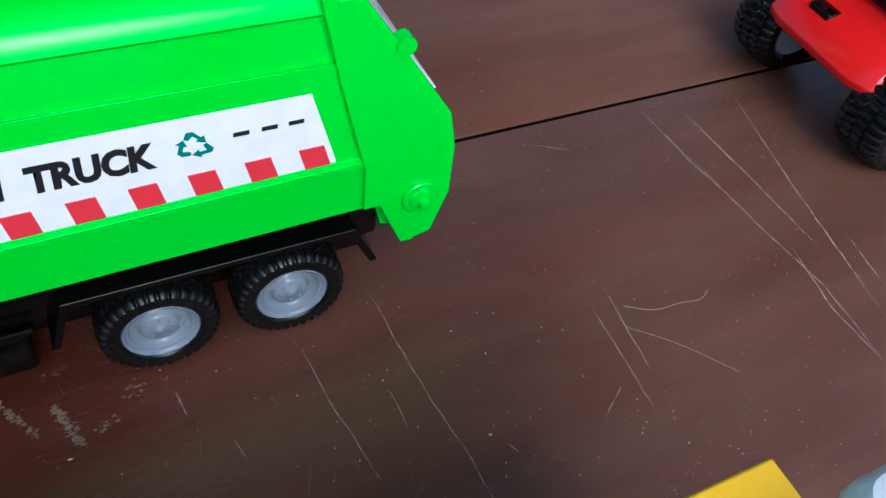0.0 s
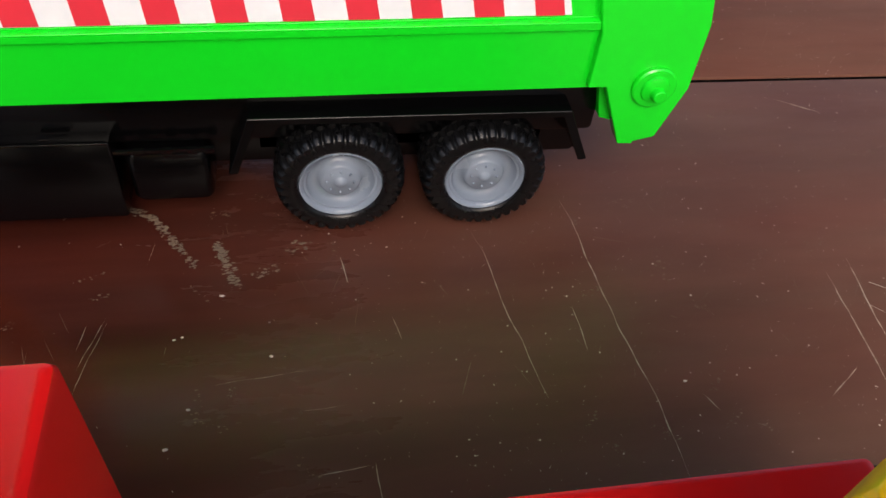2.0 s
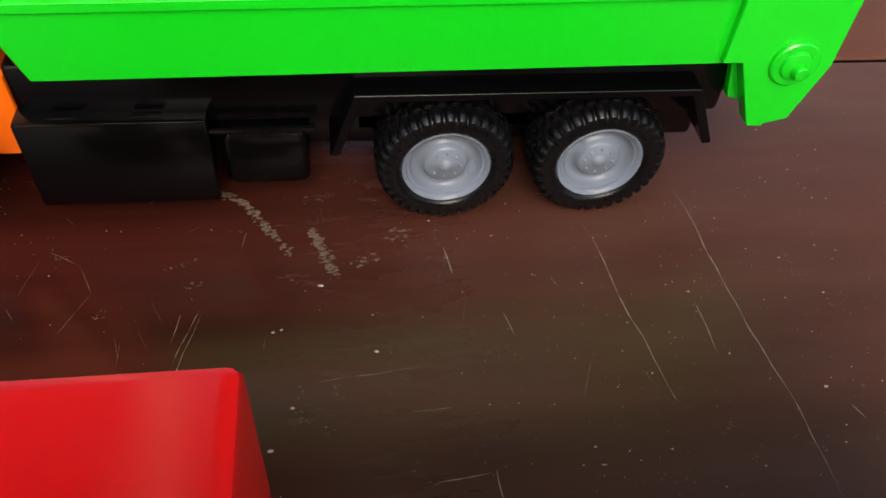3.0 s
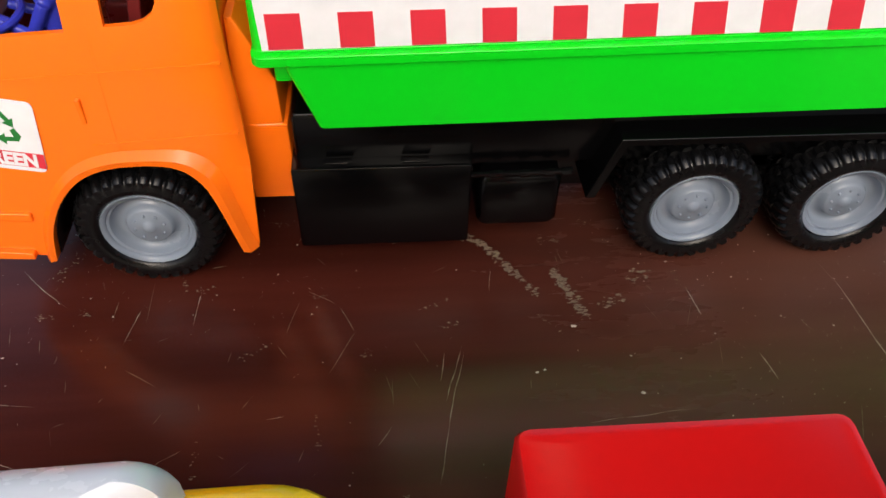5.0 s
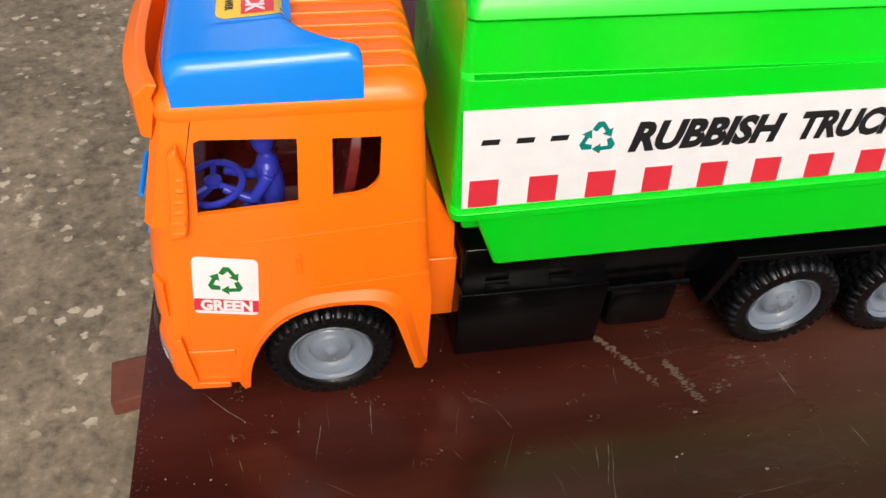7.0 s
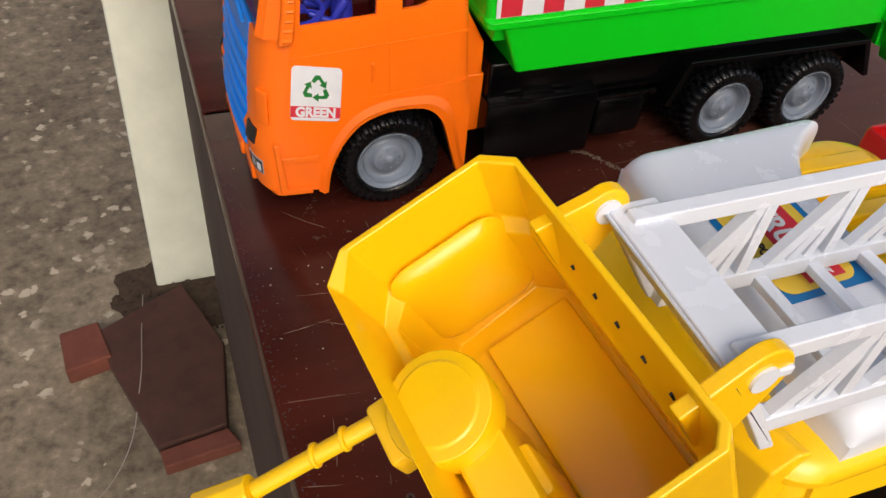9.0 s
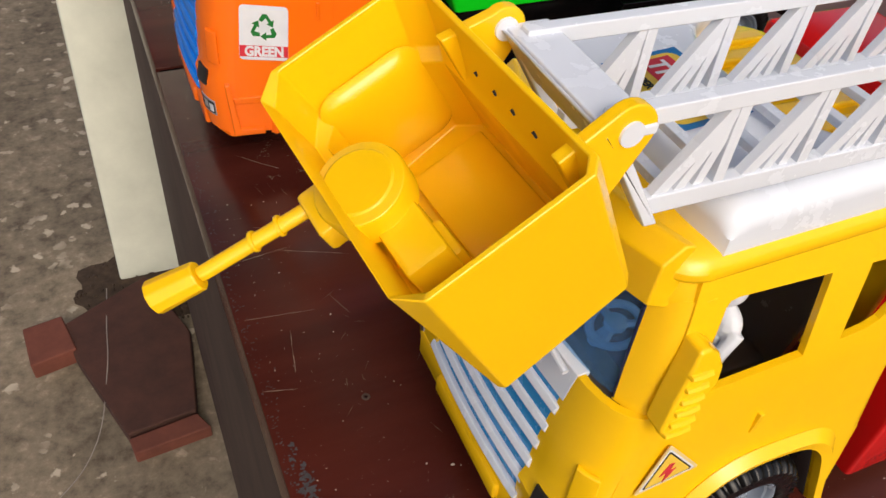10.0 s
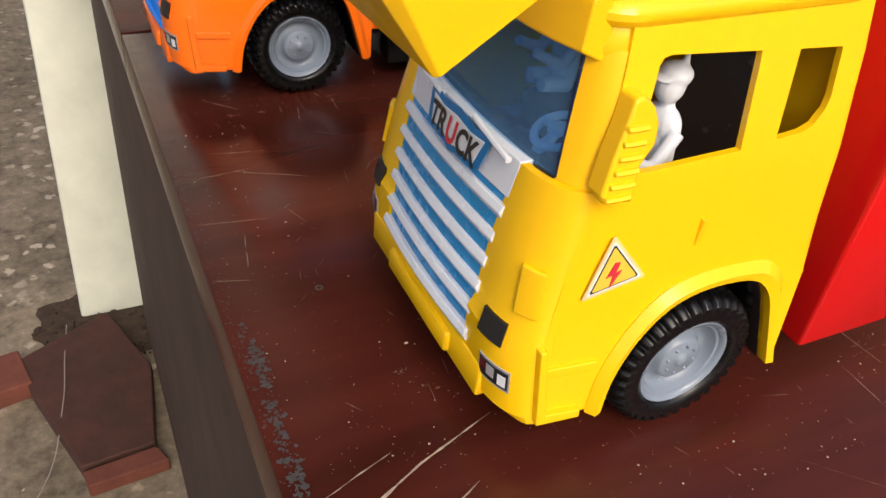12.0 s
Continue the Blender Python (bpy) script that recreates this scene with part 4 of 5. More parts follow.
steering_wheel(fire, WHITE, (-0.0450, 0.0330, 0.1060), 0.0075)
cab_parts = list(fire.children_recursive)
deflector(fire, WHITE)
roof_sticker(fire, INK_BLUE, -0.0300, YC + 0.002, 0.92)
# the white fairing is lower and broader than the blue one
for o in fire.children_recursive:
    if o not in cab_parts:
        o.data.transform(Matrix(((0.96, 0, 0, 0.002), (0, 1.012, 0, -0.012 * YC + 0.0010), (0, 0, 0.95, 0.1566 - 0.95 * 0.1580), (0, 0, 0, 1))))
chassis(fire, 0.32, False)
strip_fender(fire, 0.183, 0.3185)
for far in (False, True):
    wheel(fire, 0.0, far, False, 1.0, 0.003)
    for x in (0.220, 0.285):
        wheel(fire, x, far, False, 1.0, 0.002)
        wheel(fire, x, far, True)
figure("toy_driver", "white plastic toy driver with a cap in the yellow cab", WHITE, (FX - 0.0165, FY + 0.022, 0.0865))
figure("toy_passenger", "white plastic toy figure seen through the blue windscreen", WHITE, (FX - 0.014, FY + 0.078, 0.0945))

bm = bmesh.new()
bevelled_box(bm, 0.0620, 0.1120, -0.004, 0.1150, 0.0160, 0.1500, 0.0018)
part("crew_box", bm, RED, fire, "glossy red equipment box")
bm = bmesh.new()
bevelled_box(bm, 0.1500, 0.3020, -0.004, 0.1110, 0.0580, 0.0840, 0.002)
bevelled_box(bm, 0.1110, 0.1510, 0.006, near(0.006, True), 0.040, 0.0600, 0.002)
part("rear_bed", bm, RED, fire, "glossy red flat bed")
bm = bmesh.new()
box(bm, 0.0730, 0.1060, -0.0048, -0.0036, 0.0828, 0.1250)
part("side_label", bm, INK_YELLOW, fire)
# warning triangle on the door
bm = bmesh.new()
def tri(s, c=(-0.0408, 0.0765)):
    return [(c[0] + s * math.cos(radians(a)) * 0.95, c[1] + s * math.sin(radians(a))) for a in (100, 104, 220, 224, 340, 344)]
prism(bm, tri(0.0130), on_door, 0.0, 0.0003)
warn = part("warning_sticker", bm, CREAM, fire, "yellow warning triangle with a red bolt")
for r, mt, k in ((0.0120, INK_RED, 1), (0.0112, STICKER, 2), (0.0100, INK_BLACK, 3), (0.0091, INK_YELLOW, 4)):
    bm = bmesh.new()
    prism(bm, tri(r), on_door, 0.0001 * k, 0.0001 * k + 0.00015)
    part("triangle_band", bm, mt, warn)
bm = bmesh.new()
bolt = [(0.0005, 0.0055), (-0.0035, -0.0002), (-0.0006, 0.0004), (-0.0020, -0.0050), (0.0032, 0.0012), (0.0006, 0.0008), (0.0026, 0.0050)]
prism(bm, [(-0.0408 + u * 0.85, 0.0755 + v * 0.85) for u, v in [(p * math.cos(0.2) - q * math.sin(0.2), p * math.sin(0.2) + q * math.cos(0.2)) for p, q in bolt]], on_door, 0.0004, 0.0008)
part("bolt_mark", bm, INK_RED, warn)
# front badge
bm = bmesh.new()
bm_m = Matrix(((0, 0, -1, -0.0679), (-1, 0, 0, 0.0530), (0, 1, 0, 0.0985), (0, 0, 0, 1)))


def on_front(u, v, d):
    return bm_m @ Vector((u, v, d + 0.0012 - (v * 0.13) - 0.0024 * (u / 0.041) ** 2))


WING = [(-0.0205, 0.0080), (-0.0175, -0.0055), (-0.0090, -0.0048), (0.0, -0.0072), (0.0090, -0.0048), (0.0175, -0.0055), (0.0205, 0.0080), (0.0110, 0.0066), (0, 0.0080), (-0.0110, 0.0066)]
prism(bm, WING, on_front, 0.0, 0.0004)
badge = part("front_badge", bm, INK_BLUE, fire, "blue winged badge with lettering")
bm = bmesh.new()
prism(bm, [(u * 0.84, v * 0.66) for u, v in WING], on_front, 0.0004, 0.0006)
part("badge_field", bm, STICKER, badge)
for text, u, mt in (("TR", -0.0158, INK_BLACK), ("U", -0.0038, INK_RED), ("CK", 0.0032, INK_BLACK)):
    word = letters(text, 0.0118, Matrix.Identity(4), mt, badge, "lettering", 0.0, 0.78, 0.0, 0.0004)
    for v in word.data.vertices:
        v.co = on_front(u + v.co.x, -0.0045 + v.co.y, 0.0009)

# the lower front of this cab is tucked in towards the bumper
for o in cab_parts + [warn, *warn.children, badge, *badge.children]:
    lift = 0.0005 if o is warn or o.parent is warn else 0.0
    for v in o.data.vertices:
        f = min(1.0, max(0.0, (0.112 - v.co.z) / 0.045)) * min(1.0, max(0.3, 0.55 - 7.5 * v.co.x))
        v.co += Vector((0, 0.0036 * f - lift, 0.0010 * f))

# ladder: s runs back from its tip, q across
LAD = Matrix.Translation((-0.0812, 0.0321, 0))
Z0, Z1, QW, LEN = 0.1705, 0.1985, 0.0195, 0.345
QN, QF = -0.0165, 0.0165


def move(bm, m):
    bmesh.ops.transform(bm, matrix=m, verts=bm.verts)
    return bm


for q in (QN, QF):
    bm = bmesh.new()
    box(bm, -0.002, LEN, q - 0.0018, q + 0.0018, Z1 - 0.0040, Z1)
    box(bm, 0.0115, LEN, q - 0.0018, q + 0.0018, Z0, Z0 + 0.0050)
    rail = part("ladder_side", move(bm, LAD), WHITE, fire, bevel=0.0004)
    n = 14
    for i in range(n):
        s = 0.0311 + 0.0238 * i
        bm = bmesh.new()
        for ds, w, thick in ((0.0, 0.0014, 0.0014), (-0.0056, 0.0012, 0.0008), (-0.0110, 0.0012, 0.0010), (-0.0168, 0.0015, 0.0012)):
            a, b = Vector((s, q, Z1 - 0.002)), Vector((s + ds, q, Z0 + 0.003))
            if b.x < 0.012:
                continue
            d = (b - a).normalized()
            k = Vector((d.z, 0, -d.x)) * w
            yy = Vector((0, thick, 0))
            vs = [bm.verts.new(p) for p in (a - k - yy, a + k - yy, a + k + yy, a - k + yy, b - k - yy, b + k - yy, b + k + yy, b - k + yy)]
            for f in ((0, 1, 2, 3), (7, 6, 5, 4), (0, 4, 5, 1), (1, 5, 6, 2), (2, 6, 7, 3), (3, 7, 4, 0)):
                bm.faces.new([vs[j] for j in f])
        part("lattice", move(bm, LAD), WHITE, rail)
for i in range(21):
    bm = bmesh.new()
    s = 0.0220 + 0.0150 * i
    box(bm, s - 0.0016, s + 0.0016, QN, QF, Z0 + 0.0005, Z0 + 0.0028)
    part("rung", move(bm, LAD), WHITE, fire, bevel=0.0003)
bm = bmesh.new()
box(bm, -0.0045, 0.0065, -QW - 0.0018, QW + 0.0018, Z1 - 0.0035, Z1 - 0.0012)
prism(bm, [(-0.0050, Z1 - 0.002), (-0.0025, Z1 - 0.002), (0.0050, Z0 + 0.014), (0.0030, Z0 + 0.014)], lambda u, v, d: (u, d, v), -QW - 0.0018, QW + 0.0018)
for q in (-QW, QW):
    prism(bm, [(-0.0050, Z1 - 0.002), (-0.0015, Z1 - 0.002), (0.0145, Z0), (0.0110, Z0)], lambda u, v, d: (u, d, v), q - 0.0018, q + 0.0018)
part("ladder_head", move(bm, LAD), WHITE, fire, bevel=0.0005)

# bucket, hung at the tip and tipped forward
BUCKET = Matrix(((0.776, -0.106, -0.4445, -0.0775), (0.103, 0.9025, -0.0028, 0.0321), (0.391, 0.055, 0.7036, 0.1643), (0, 0, 0, 1)))
BL, BH, B0, B1 = 0.0418, 0.0490, -0.0314, 0.0396
T = 0.0016
bm = bmesh.new()
def bucket_ring(inset, z, flare):
    c = 0.0062
    n = 0.0015 + 0.0040 * z / BH
    x0, x1 = -BL - flare + inset, flare * 0.5 - inset
    y0, y1 = B0 - flare + inset, B1 + flare - inset
    return [(x1 - 0.003, y0, z), (x1, y0 + 0.003, z), (x1, y1 - 0.006, z), (x1 - 0.006, y1, z), (x0 + c, y1, z), (x0, y1 - c, z), (x0, y0 + n, z), (x0 + n, y0, z)]
lv = [bucket_ring(0.0, 0.0, 0.0), bucket_ring(0.0, BH, 0.0030), bucket_ring(T, BH, 0.0030), bucket_ring(T, BH * 0.66, 0.0020), bucket_ring(T + 0.0012, BH * 0.60, 0.0006), bucket_ring(T + 0.0006, T, 0.0)]
loft(bm, lv)
# low front, where the water gun sits
for v in bm.verts:
    if v.co.z < 0.010 and v.co.x < -BL + 0.012:
        v.co.z -= 0.0030
    if v.co.z > BH - 0.002 and v.co.x > -0.009:
        v.co.x += 0.0030
    if v.co.z > BH * 0.63 and v.co.x < -BL + 0.009 and B0 + 0.004 < v.co.y < B1 - 0.004:
        v.co.z -= 0.0035
bucket = part("bucket", move(bm, BUCKET), YELLOW, fire, "yellow rescue bucket", bevel=0.0005)
for q, px, pz, r in ((-0.0235, 0.0148, 0.0392, 0.0072), (0.0225, 0.0135, 0.0370, 0.0058)):
    bm = bmesh.new()
    pts = [(-0.002, 0.022), (-0.002, 0.0455)] + [(px + r * math.sin(a), pz + r * math.cos(a)) for a in (radians(-10 + 15 * k) for k in range(12))]
    prism(bm, pts, lambda u, v, d: (u, d, v), q - 0.0016, q + 0.0016)
    ear = part("bucket_ear", move(bm, BUCKET), YELLOW, bucket, bevel=0.0005)
    bm = bmesh.new()
    rod(bm, (px, q - 0.0022, pz), (px, q + 0.0022, pz), 0.0032, 20)
    part("pivot_pin", move(bm, BUCKET), WHITE, bucket)
# water gun: drum on a bracket, barrel with collars and a nozzle
bm = bmesh.new()
lathe(bm, [(0.0108, -0.004), (0.0112, 0.0030), (0.0108, 0.0042), (0.0086, 0.0046), (0.0082, 0.0050), (0.0001, 0.0052)], 32, (-0.0372, 0.0034, 0.0390), "z")
bevelled_box(bm, -0.0510, -0.0420, -0.0010, 0.0125, 0.0345, 0.0418, 0.001)
drum = part("water_gun", move(bm, BUCKET), YELLOW, bucket, bevel=0.0004)
bm = bmesh.new()
g0, g1 = Vector((-0.0480, 0.0102, 0.0380)), Vector((-0.0793, 0.0130, 0.0386))
rod(bm, g0, g1, 0.0019, 12)
for f in (0.30, 0.52):
    p = g0.lerp(g1, f)
    rod(bm, p, p + Vector((-0.0011, 0.0004, 0.0)), 0.0026, 12)
rod(bm, g1, g1 + Vector((-0.0118, 0.0026, 0.0)), 0.0036, 10, 0.0042)
part("nozzle", move(bm, BUCKET), YELLOW, drum, bevel=0.0004)
bm = bmesh.new()
bevelled_box(bm, -BL + 0.001, -BL + 0.012, -0.0200, 0.0060, 0.004, 0.0380, 0.001)
bevelled_box(bm, -BL + 0.001, -BL + 0.0140, -0.0170, -0.0060, 0.004, 0.0300, 0.001)
part("bucket_seat", move(bm, BUCKET), YELLOW, bucket)
bm = bmesh.new()
bevelled_box(bm, -BL + 0.014, -0.004, -0.020, 0.030, T - 0.0004, T + 0.0012, 0.0006)
part("floor_panel", move(bm, BUCKET), YELLOW, bucket)

# raised panel on the inner far wall
bm = bmesh.new()
lv = []
for inset, y in ((0.0, B1 - 0.0010), (0.0004, B1 - 0.0022), (0.0016, B1 - 0.0036), (0.0034, B1 - 0.0044), (0.0060, B1 - 0.0048)):
    lv.append([(x, y, z) for x, z in round_rect(-BL + 0.0045 + inset, -0.0050 - inset, 0.0030 + inset, 0.0365 - inset, 0.0070, 6)])
loft(bm, lv)
part("wall_panel", move(bm, BUCKET), YELLOW, bucket, bevel=0.0006)
# flecks where the paint has chipped inside the rear wall
for q, w in ((0.0145, 0.0002), (0.0065, 0.0003), (-0.0010, 0.0004), (-0.0095, 0.0005), (-0.0180, 0.0005)):
    bm = bmesh.new()
    prism(bm, [(q - w * 1.1, 0.0366), (q - w * 0.2, 0.0363), (q + w * 0.5, 0.0367), (q + w * 0.3, 0.0372), (q + w * 1.2, 0.0378), (q + w * 0.2, 0.0377), (q - w * 0.5, 0.0371)], lambda u, v, d: (d, u, v), -0.0002, 0.0006)
    part("paint_chip", move(bm, BUCKET), INK_BLACK, bucket)

# turret that carries the ladder
bm = bmesh.new()
lathe(bm, [(0.036, 0.0860), (0.036, 0.0960), (0.033, 0.1000), (0.030, 0.1020)], 36, (0.275, YC, 0), "z")
part("turntable", bm, YELLOW, fire)
bm = bmesh.new()
lv = []
half = [(0.2270, 0.004), (0.2310, 0.0135), (0.2400, 0.0190), (0.2560, 0.0245), (0.2800, 0.0298), (0.3110, 0.0300)]
for k, z in ((0.94, 0.1020), (1.0, 0.1060), (1.0, 0.1635), (0.985, 0.1665), (0.955, 0.1685)):
    ring = [(0.275 + (x - 0.275) * k, YC + y * k, z) for x, y in half] + [(0.275 + (x - 0.275) * k, YC - y * k, z) for x, y in reversed(half)]
    lv.append(ring)
loft(bm, lv)
part("turret", bm, YELLOW, fire, bevel=0.0006)
bm = bmesh.new()
bevelled_box(bm, 0.3400, 0.3700, -0.021, 0.021, 0.1640, 0.1930, 0.008)
rod(bm, (0.385, -0.022, 0.176), (0.385, 0.022, 0.176), 0.014, 18)
part("ladder_winch", move(bm, LAD), WHITE, fire)
bm = bmesh.new()
bevelled_box(bm, 0.4040, 0.4600, -0.036, 0.040, 0.1480, 0.1720, 0.009, 5)
bevelled_box(bm, 0.3800, 0.4080, -0.010, 0.010, 0.1560, 0.1680, 0.003)
part("ladder_foot", move(bm, LAD), WHITE, fire)

# ---- red toy truck at the far end of the table ----
red = thing("red_truck", "red plastic toy truck with large black tyres on the table", "toy truck", (0.751, 0.058, 0), -3)
bm = bmesh.new()
lv = []
for z, x0, y in ((0.050, -0.060, 0.054), (0.053, -0.066, 0.060), (0.058, -0.067, 0.061), (0.066, -0.062, 0.060), (0.072, -0.054, 0.058), (0.080, -0.034, 0.054), (0.092, -0.022, 0.050)):
    lv.append([(x, yy, z) for x, yy in round_rect(x0, 0.22, -y, y, 0.022, 2)])
loft(bm, lv)
part("red_body", bm, RED, red, bevel=0.002)
bm = bmesh.new()
bevelled_box(bm, -0.030, 0.05, -0.030, 0.030, 0.088, 0.104, 0.004)
part("engine_bay", bm, BLACK, red)
for y in (-0.043, 0.043):
    bm = bmesh.new()
    bevelled_box(bm, -0.030, 0.06, y - 0.012, y + 0.012, 0.080, 0.108, 0.005)
    part("red_fender", bm, RED, red)
for y in (0.018, 0.045):
    bm = bmesh.new()
    bevelled_box(bm, -0.054, -0.040, y - 0.010, y + 0.010, 0.0700, 0.0768, 0.001)
    part("lamp_slot", bm, BLACK, red)
for x in (-0.026, 0.15):
    for far in (False, True):
        w = new("wheel", RIM)
        w.parent = red
        w.matrix_local = pose(x, 0.074 if far else -0.074, 0.029 * 1.35, 0, 40, 180 if far else 0) @ Matrix.Diagonal((1.35, 1.8, 1.35, 1))
        t = new("tyre", TYRE)
        t.parent = w

# ---- table ----
EDGE = -0.0880
table = thing("table", "dark reddish-brown varnished wooden table with scratched planks", "table", (0, 0, 0))
SEAMS = [-0.95, -0.358, 0.1080, 0.62]
for y0, y1 in zip(SEAMS, SEAMS[1:]):
    bm = bmesh.new()
    g0, g1 = (0.0022 if a > 0 else 0.0013 for a in (y0, y1))
    lv = []
    for inset, z in ((0.0, -0.030), (0.0, -0.0012), (0.0004, -0.0003), (0.0012, 0.0)):
        lv.append([(EDGE + inset, y0 + g0 + inset, z), (1.9 - inset, y0 + g0 + inset, z), (1.9 - inset, y1 - g1 - inset, z), (EDGE + inset, y1 - g1 - inset, z)])
    loft(bm, lv)
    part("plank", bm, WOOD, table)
for y in SEAMS[1:-1]:
    bm = bmesh.new()
    box(bm, EDGE + 0.002, 1.895, y - 0.0034, y + 0.0034, -0.0290, -0.0020)
    part("seam_strip", bm, DARKGAP, table, "dark gap between planks")
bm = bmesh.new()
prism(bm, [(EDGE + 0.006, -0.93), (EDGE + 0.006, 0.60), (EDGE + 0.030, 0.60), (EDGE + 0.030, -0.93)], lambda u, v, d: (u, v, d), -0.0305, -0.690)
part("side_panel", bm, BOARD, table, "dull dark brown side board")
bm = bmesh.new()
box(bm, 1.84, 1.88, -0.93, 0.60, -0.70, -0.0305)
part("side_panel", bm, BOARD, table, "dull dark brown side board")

# ---- floor, post and bricks ----
bm = bmesh.new()
vs = [bm.verts.new(p) for p in ((-60, -60, -0.70), (60, -60, -0.70), (60, 60, -0.70), (-60, 60, -0.70))]
bm.faces.new(vs)
floor = part("floor", bm, CONCRETE)
tagged(floor, "worn mottled grey-brown concrete floor", "floor", kind="structure")
bm = bmesh.new()
lv = []
for z, w, c in ((-0.700, 0.0545, -0.121), (-0.45, 0.0490, -0.118), (-0.20, 0.0445, -0.114), (0.6, 0.0440, -0.108), (2.0, 0.0440, -0.104)):
    lv.append([(c + x, 0.712 + y, z) for x, y in round_rect(-w, w, -0.050, 0.050, 0.006, 2)])
loft(bm, lv)
post = part("post", bm, LIMEWASH)
tagged(post, "whitewashed square post standing on the floor", "post", kind="structure")


def slab(pts, z0, z1, label):
    bm = bmesh.new()
    prism(bm, pts, lambda u, v, d: (u, v, d), z0, z1)
    ob = part("brick", bm, BRICK, bevel=0.003)
    return tagged(ob, label, "brick", "bricks by the post")


slab([(-0.201, 0.330), (-0.107, 0.340), (-0.089, 0.489), (-0.136, 0.632), (-0.272, 0.560), (-0.252, 0.487)], -0.6995, -0.672, "dark red clay slab lying on the floor")
chip = slab([(-0.322, 0.570), (-0.266, 0.580), (-0.250, 0.505), (-0.314, 0.492)], -0.6995, -0.668, "broken red clay brick piece on the floor")
lit = slab([(-0.197, 0.298), (-0.093, 0.307), (-0.107, 0.337), (-0.201, 0.326)], -0.6995, -0.676, "lit end of the clay slab, painted a brighter orange-red")
# the slab's lit end and the lit chip get their light from brighter clay
chip.data.materials.clear()
chip.data.materials.append(LITCLAY)
lit.data.materials.clear()
lit.data.materials.append(LITCLAY)

bm = bmesh.new()
ring = []
for i in range(40):
    a = 2 * math.pi * i / 40
    r = 0.092 + 0.034 * noise.noise(Vector((math.cos(a) * 2, math.sin(a) * 2, 3.0)))
    ring.append(bm.verts.new((-0.125 + r * math.cos(a) * 1.35, 0.645 + r * math.sin(a), -0.6992)))
bm.faces.new(ring)
soil = part("soil", bm, SOIL)
tagged(soil, "damp dark soil gathered round the post", "soil", kind="stuff")
bm = bmesh.new()
for i in range(110):
    a, r = random.uniform(0, 6.28), 0.10 * random.random() ** 0.5
    ball(bm, (-0.125 + 1.3 * r * math.cos(a), 0.635 + r * math.sin(a), -0.698), random.uniform(0.002, 0.006), random.uniform(0.002, 0.006), random.uniform(0.001, 0.004), 6)
part("soil_clods", bm, SOIL)
tagged(bpy.data.objects["soil_clods"], "small dark clods of soil on the floor", "soil", kind="stuff")


def cord(name, pts, r, mat, label, category):
    cu = bpy.data.curves.new(name, "CURVE")
    cu.dimensions, cu.bevel_depth, cu.bevel_resolution, cu.resolution_u = "3D", r, 1, 6
    sp = cu.splines.new("BEZIER")
    sp.bezier_points.add(len(pts) - 1)
    for b, p in zip(sp.bezier_points, pts):
        b.co = p
        b.handle_left_type = b.handle_right_type = "AUTO"
    cu.materials.append(mat)
    ob = new(name, cu)
    dg = bpy.context.evaluated_depsgraph_get()
    dg.update()
    me = bpy.data.meshes.new_from_object(ob.evaluated_get(dg))
    bpy.data.objects.remove(ob)
    return tagged(new(name, me), label, category)


cord("string", [(-0.198, 0.637, -0.688), (-0.205, 0.540, -0.670), (-0.215, 0.443, -0.670), (-0.253, 0.330, -0.697), (-0.33, 0.25, -0.698)], 0.0008, THREAD, "thin pale string lying over the brick", "string")

# ---- marks on the table top ----
def scratch(bm, pts, w, wob=0.0013):
    """A ragged thin line through pts."""
    p = [Vector((*q, 0)) for q in pts]
    line = []
    for a, b in zip(p, p[1:]):
        n = max(3, int((b - a).length / 0.003))
        line += [a.lerp(b, k / n) for k in range(n)]
    line.append(p[-1])
    prev = None
    for k, c in enumerate(line):
        d = (line[min(k + 1, len(line) - 1)] - line[max(k - 1, 0)]).normalized()
        s = Vector((-d.y, d.x, 0))
        c = c + s * wob * noise.noise(c * 90)
        ww = w * max(0.0, 0.55 + 0.9 * noise.noise(c * 260)) * min(1.0, 4 * min(k, len(line) - 1 - k) / len(line) + 0.1)
        cur = (bm.verts.new((c.x - s.x * ww, c.y - s.y * ww, 0.00012)), bm.verts.new((c.x + s.x * ww, c.y + s.y * ww, 0.00012)))
        if prev:
            bm.faces.new((prev[0], prev[1], cur[1], cur[0]))
        prev = cur


MIDDLE = (
    ((0.281, -0.008), (0.285, -0.023), (0.287, -0.051), (0.292, -0.077), (0.296, -0.102)), ((0.329, 0.010), (0.332, -0.005), (0.333, -0.034), (0.336, -0.071), (0.341, -0.107), (0.342, -0.142)),
    ((0.318, -0.057), (0.319, -0.081)), ((0.463, -0.038), (0.459, -0.067), (0.456, -0.100)), ((0.165, -0.083), (0.185, -0.081), (0.206, -0.079)), ((0.195, -0.098), (0.216, -0.097)),
    ((0.204, -0.125), (0.223, -0.123)), ((0.225, -0.122), (0.226, -0.139)), ((0.113, -0.072), (0.121, -0.046)), ((0.362, -0.107), (0.365, -0.114)), ((0.416, -0.113), (0.435, -0.100)),
    ((0.482, 0.087), (0.507, 0.073)), ((0.218, -0.020), (0.221, -0.036)), ((0.241, -0.068), (0.238, -0.056)), ((0.109, -0.105), (0.114, -0.078), (0.122, -0.048)), ((0.112, -0.062), (0.114, -0.049)),
)
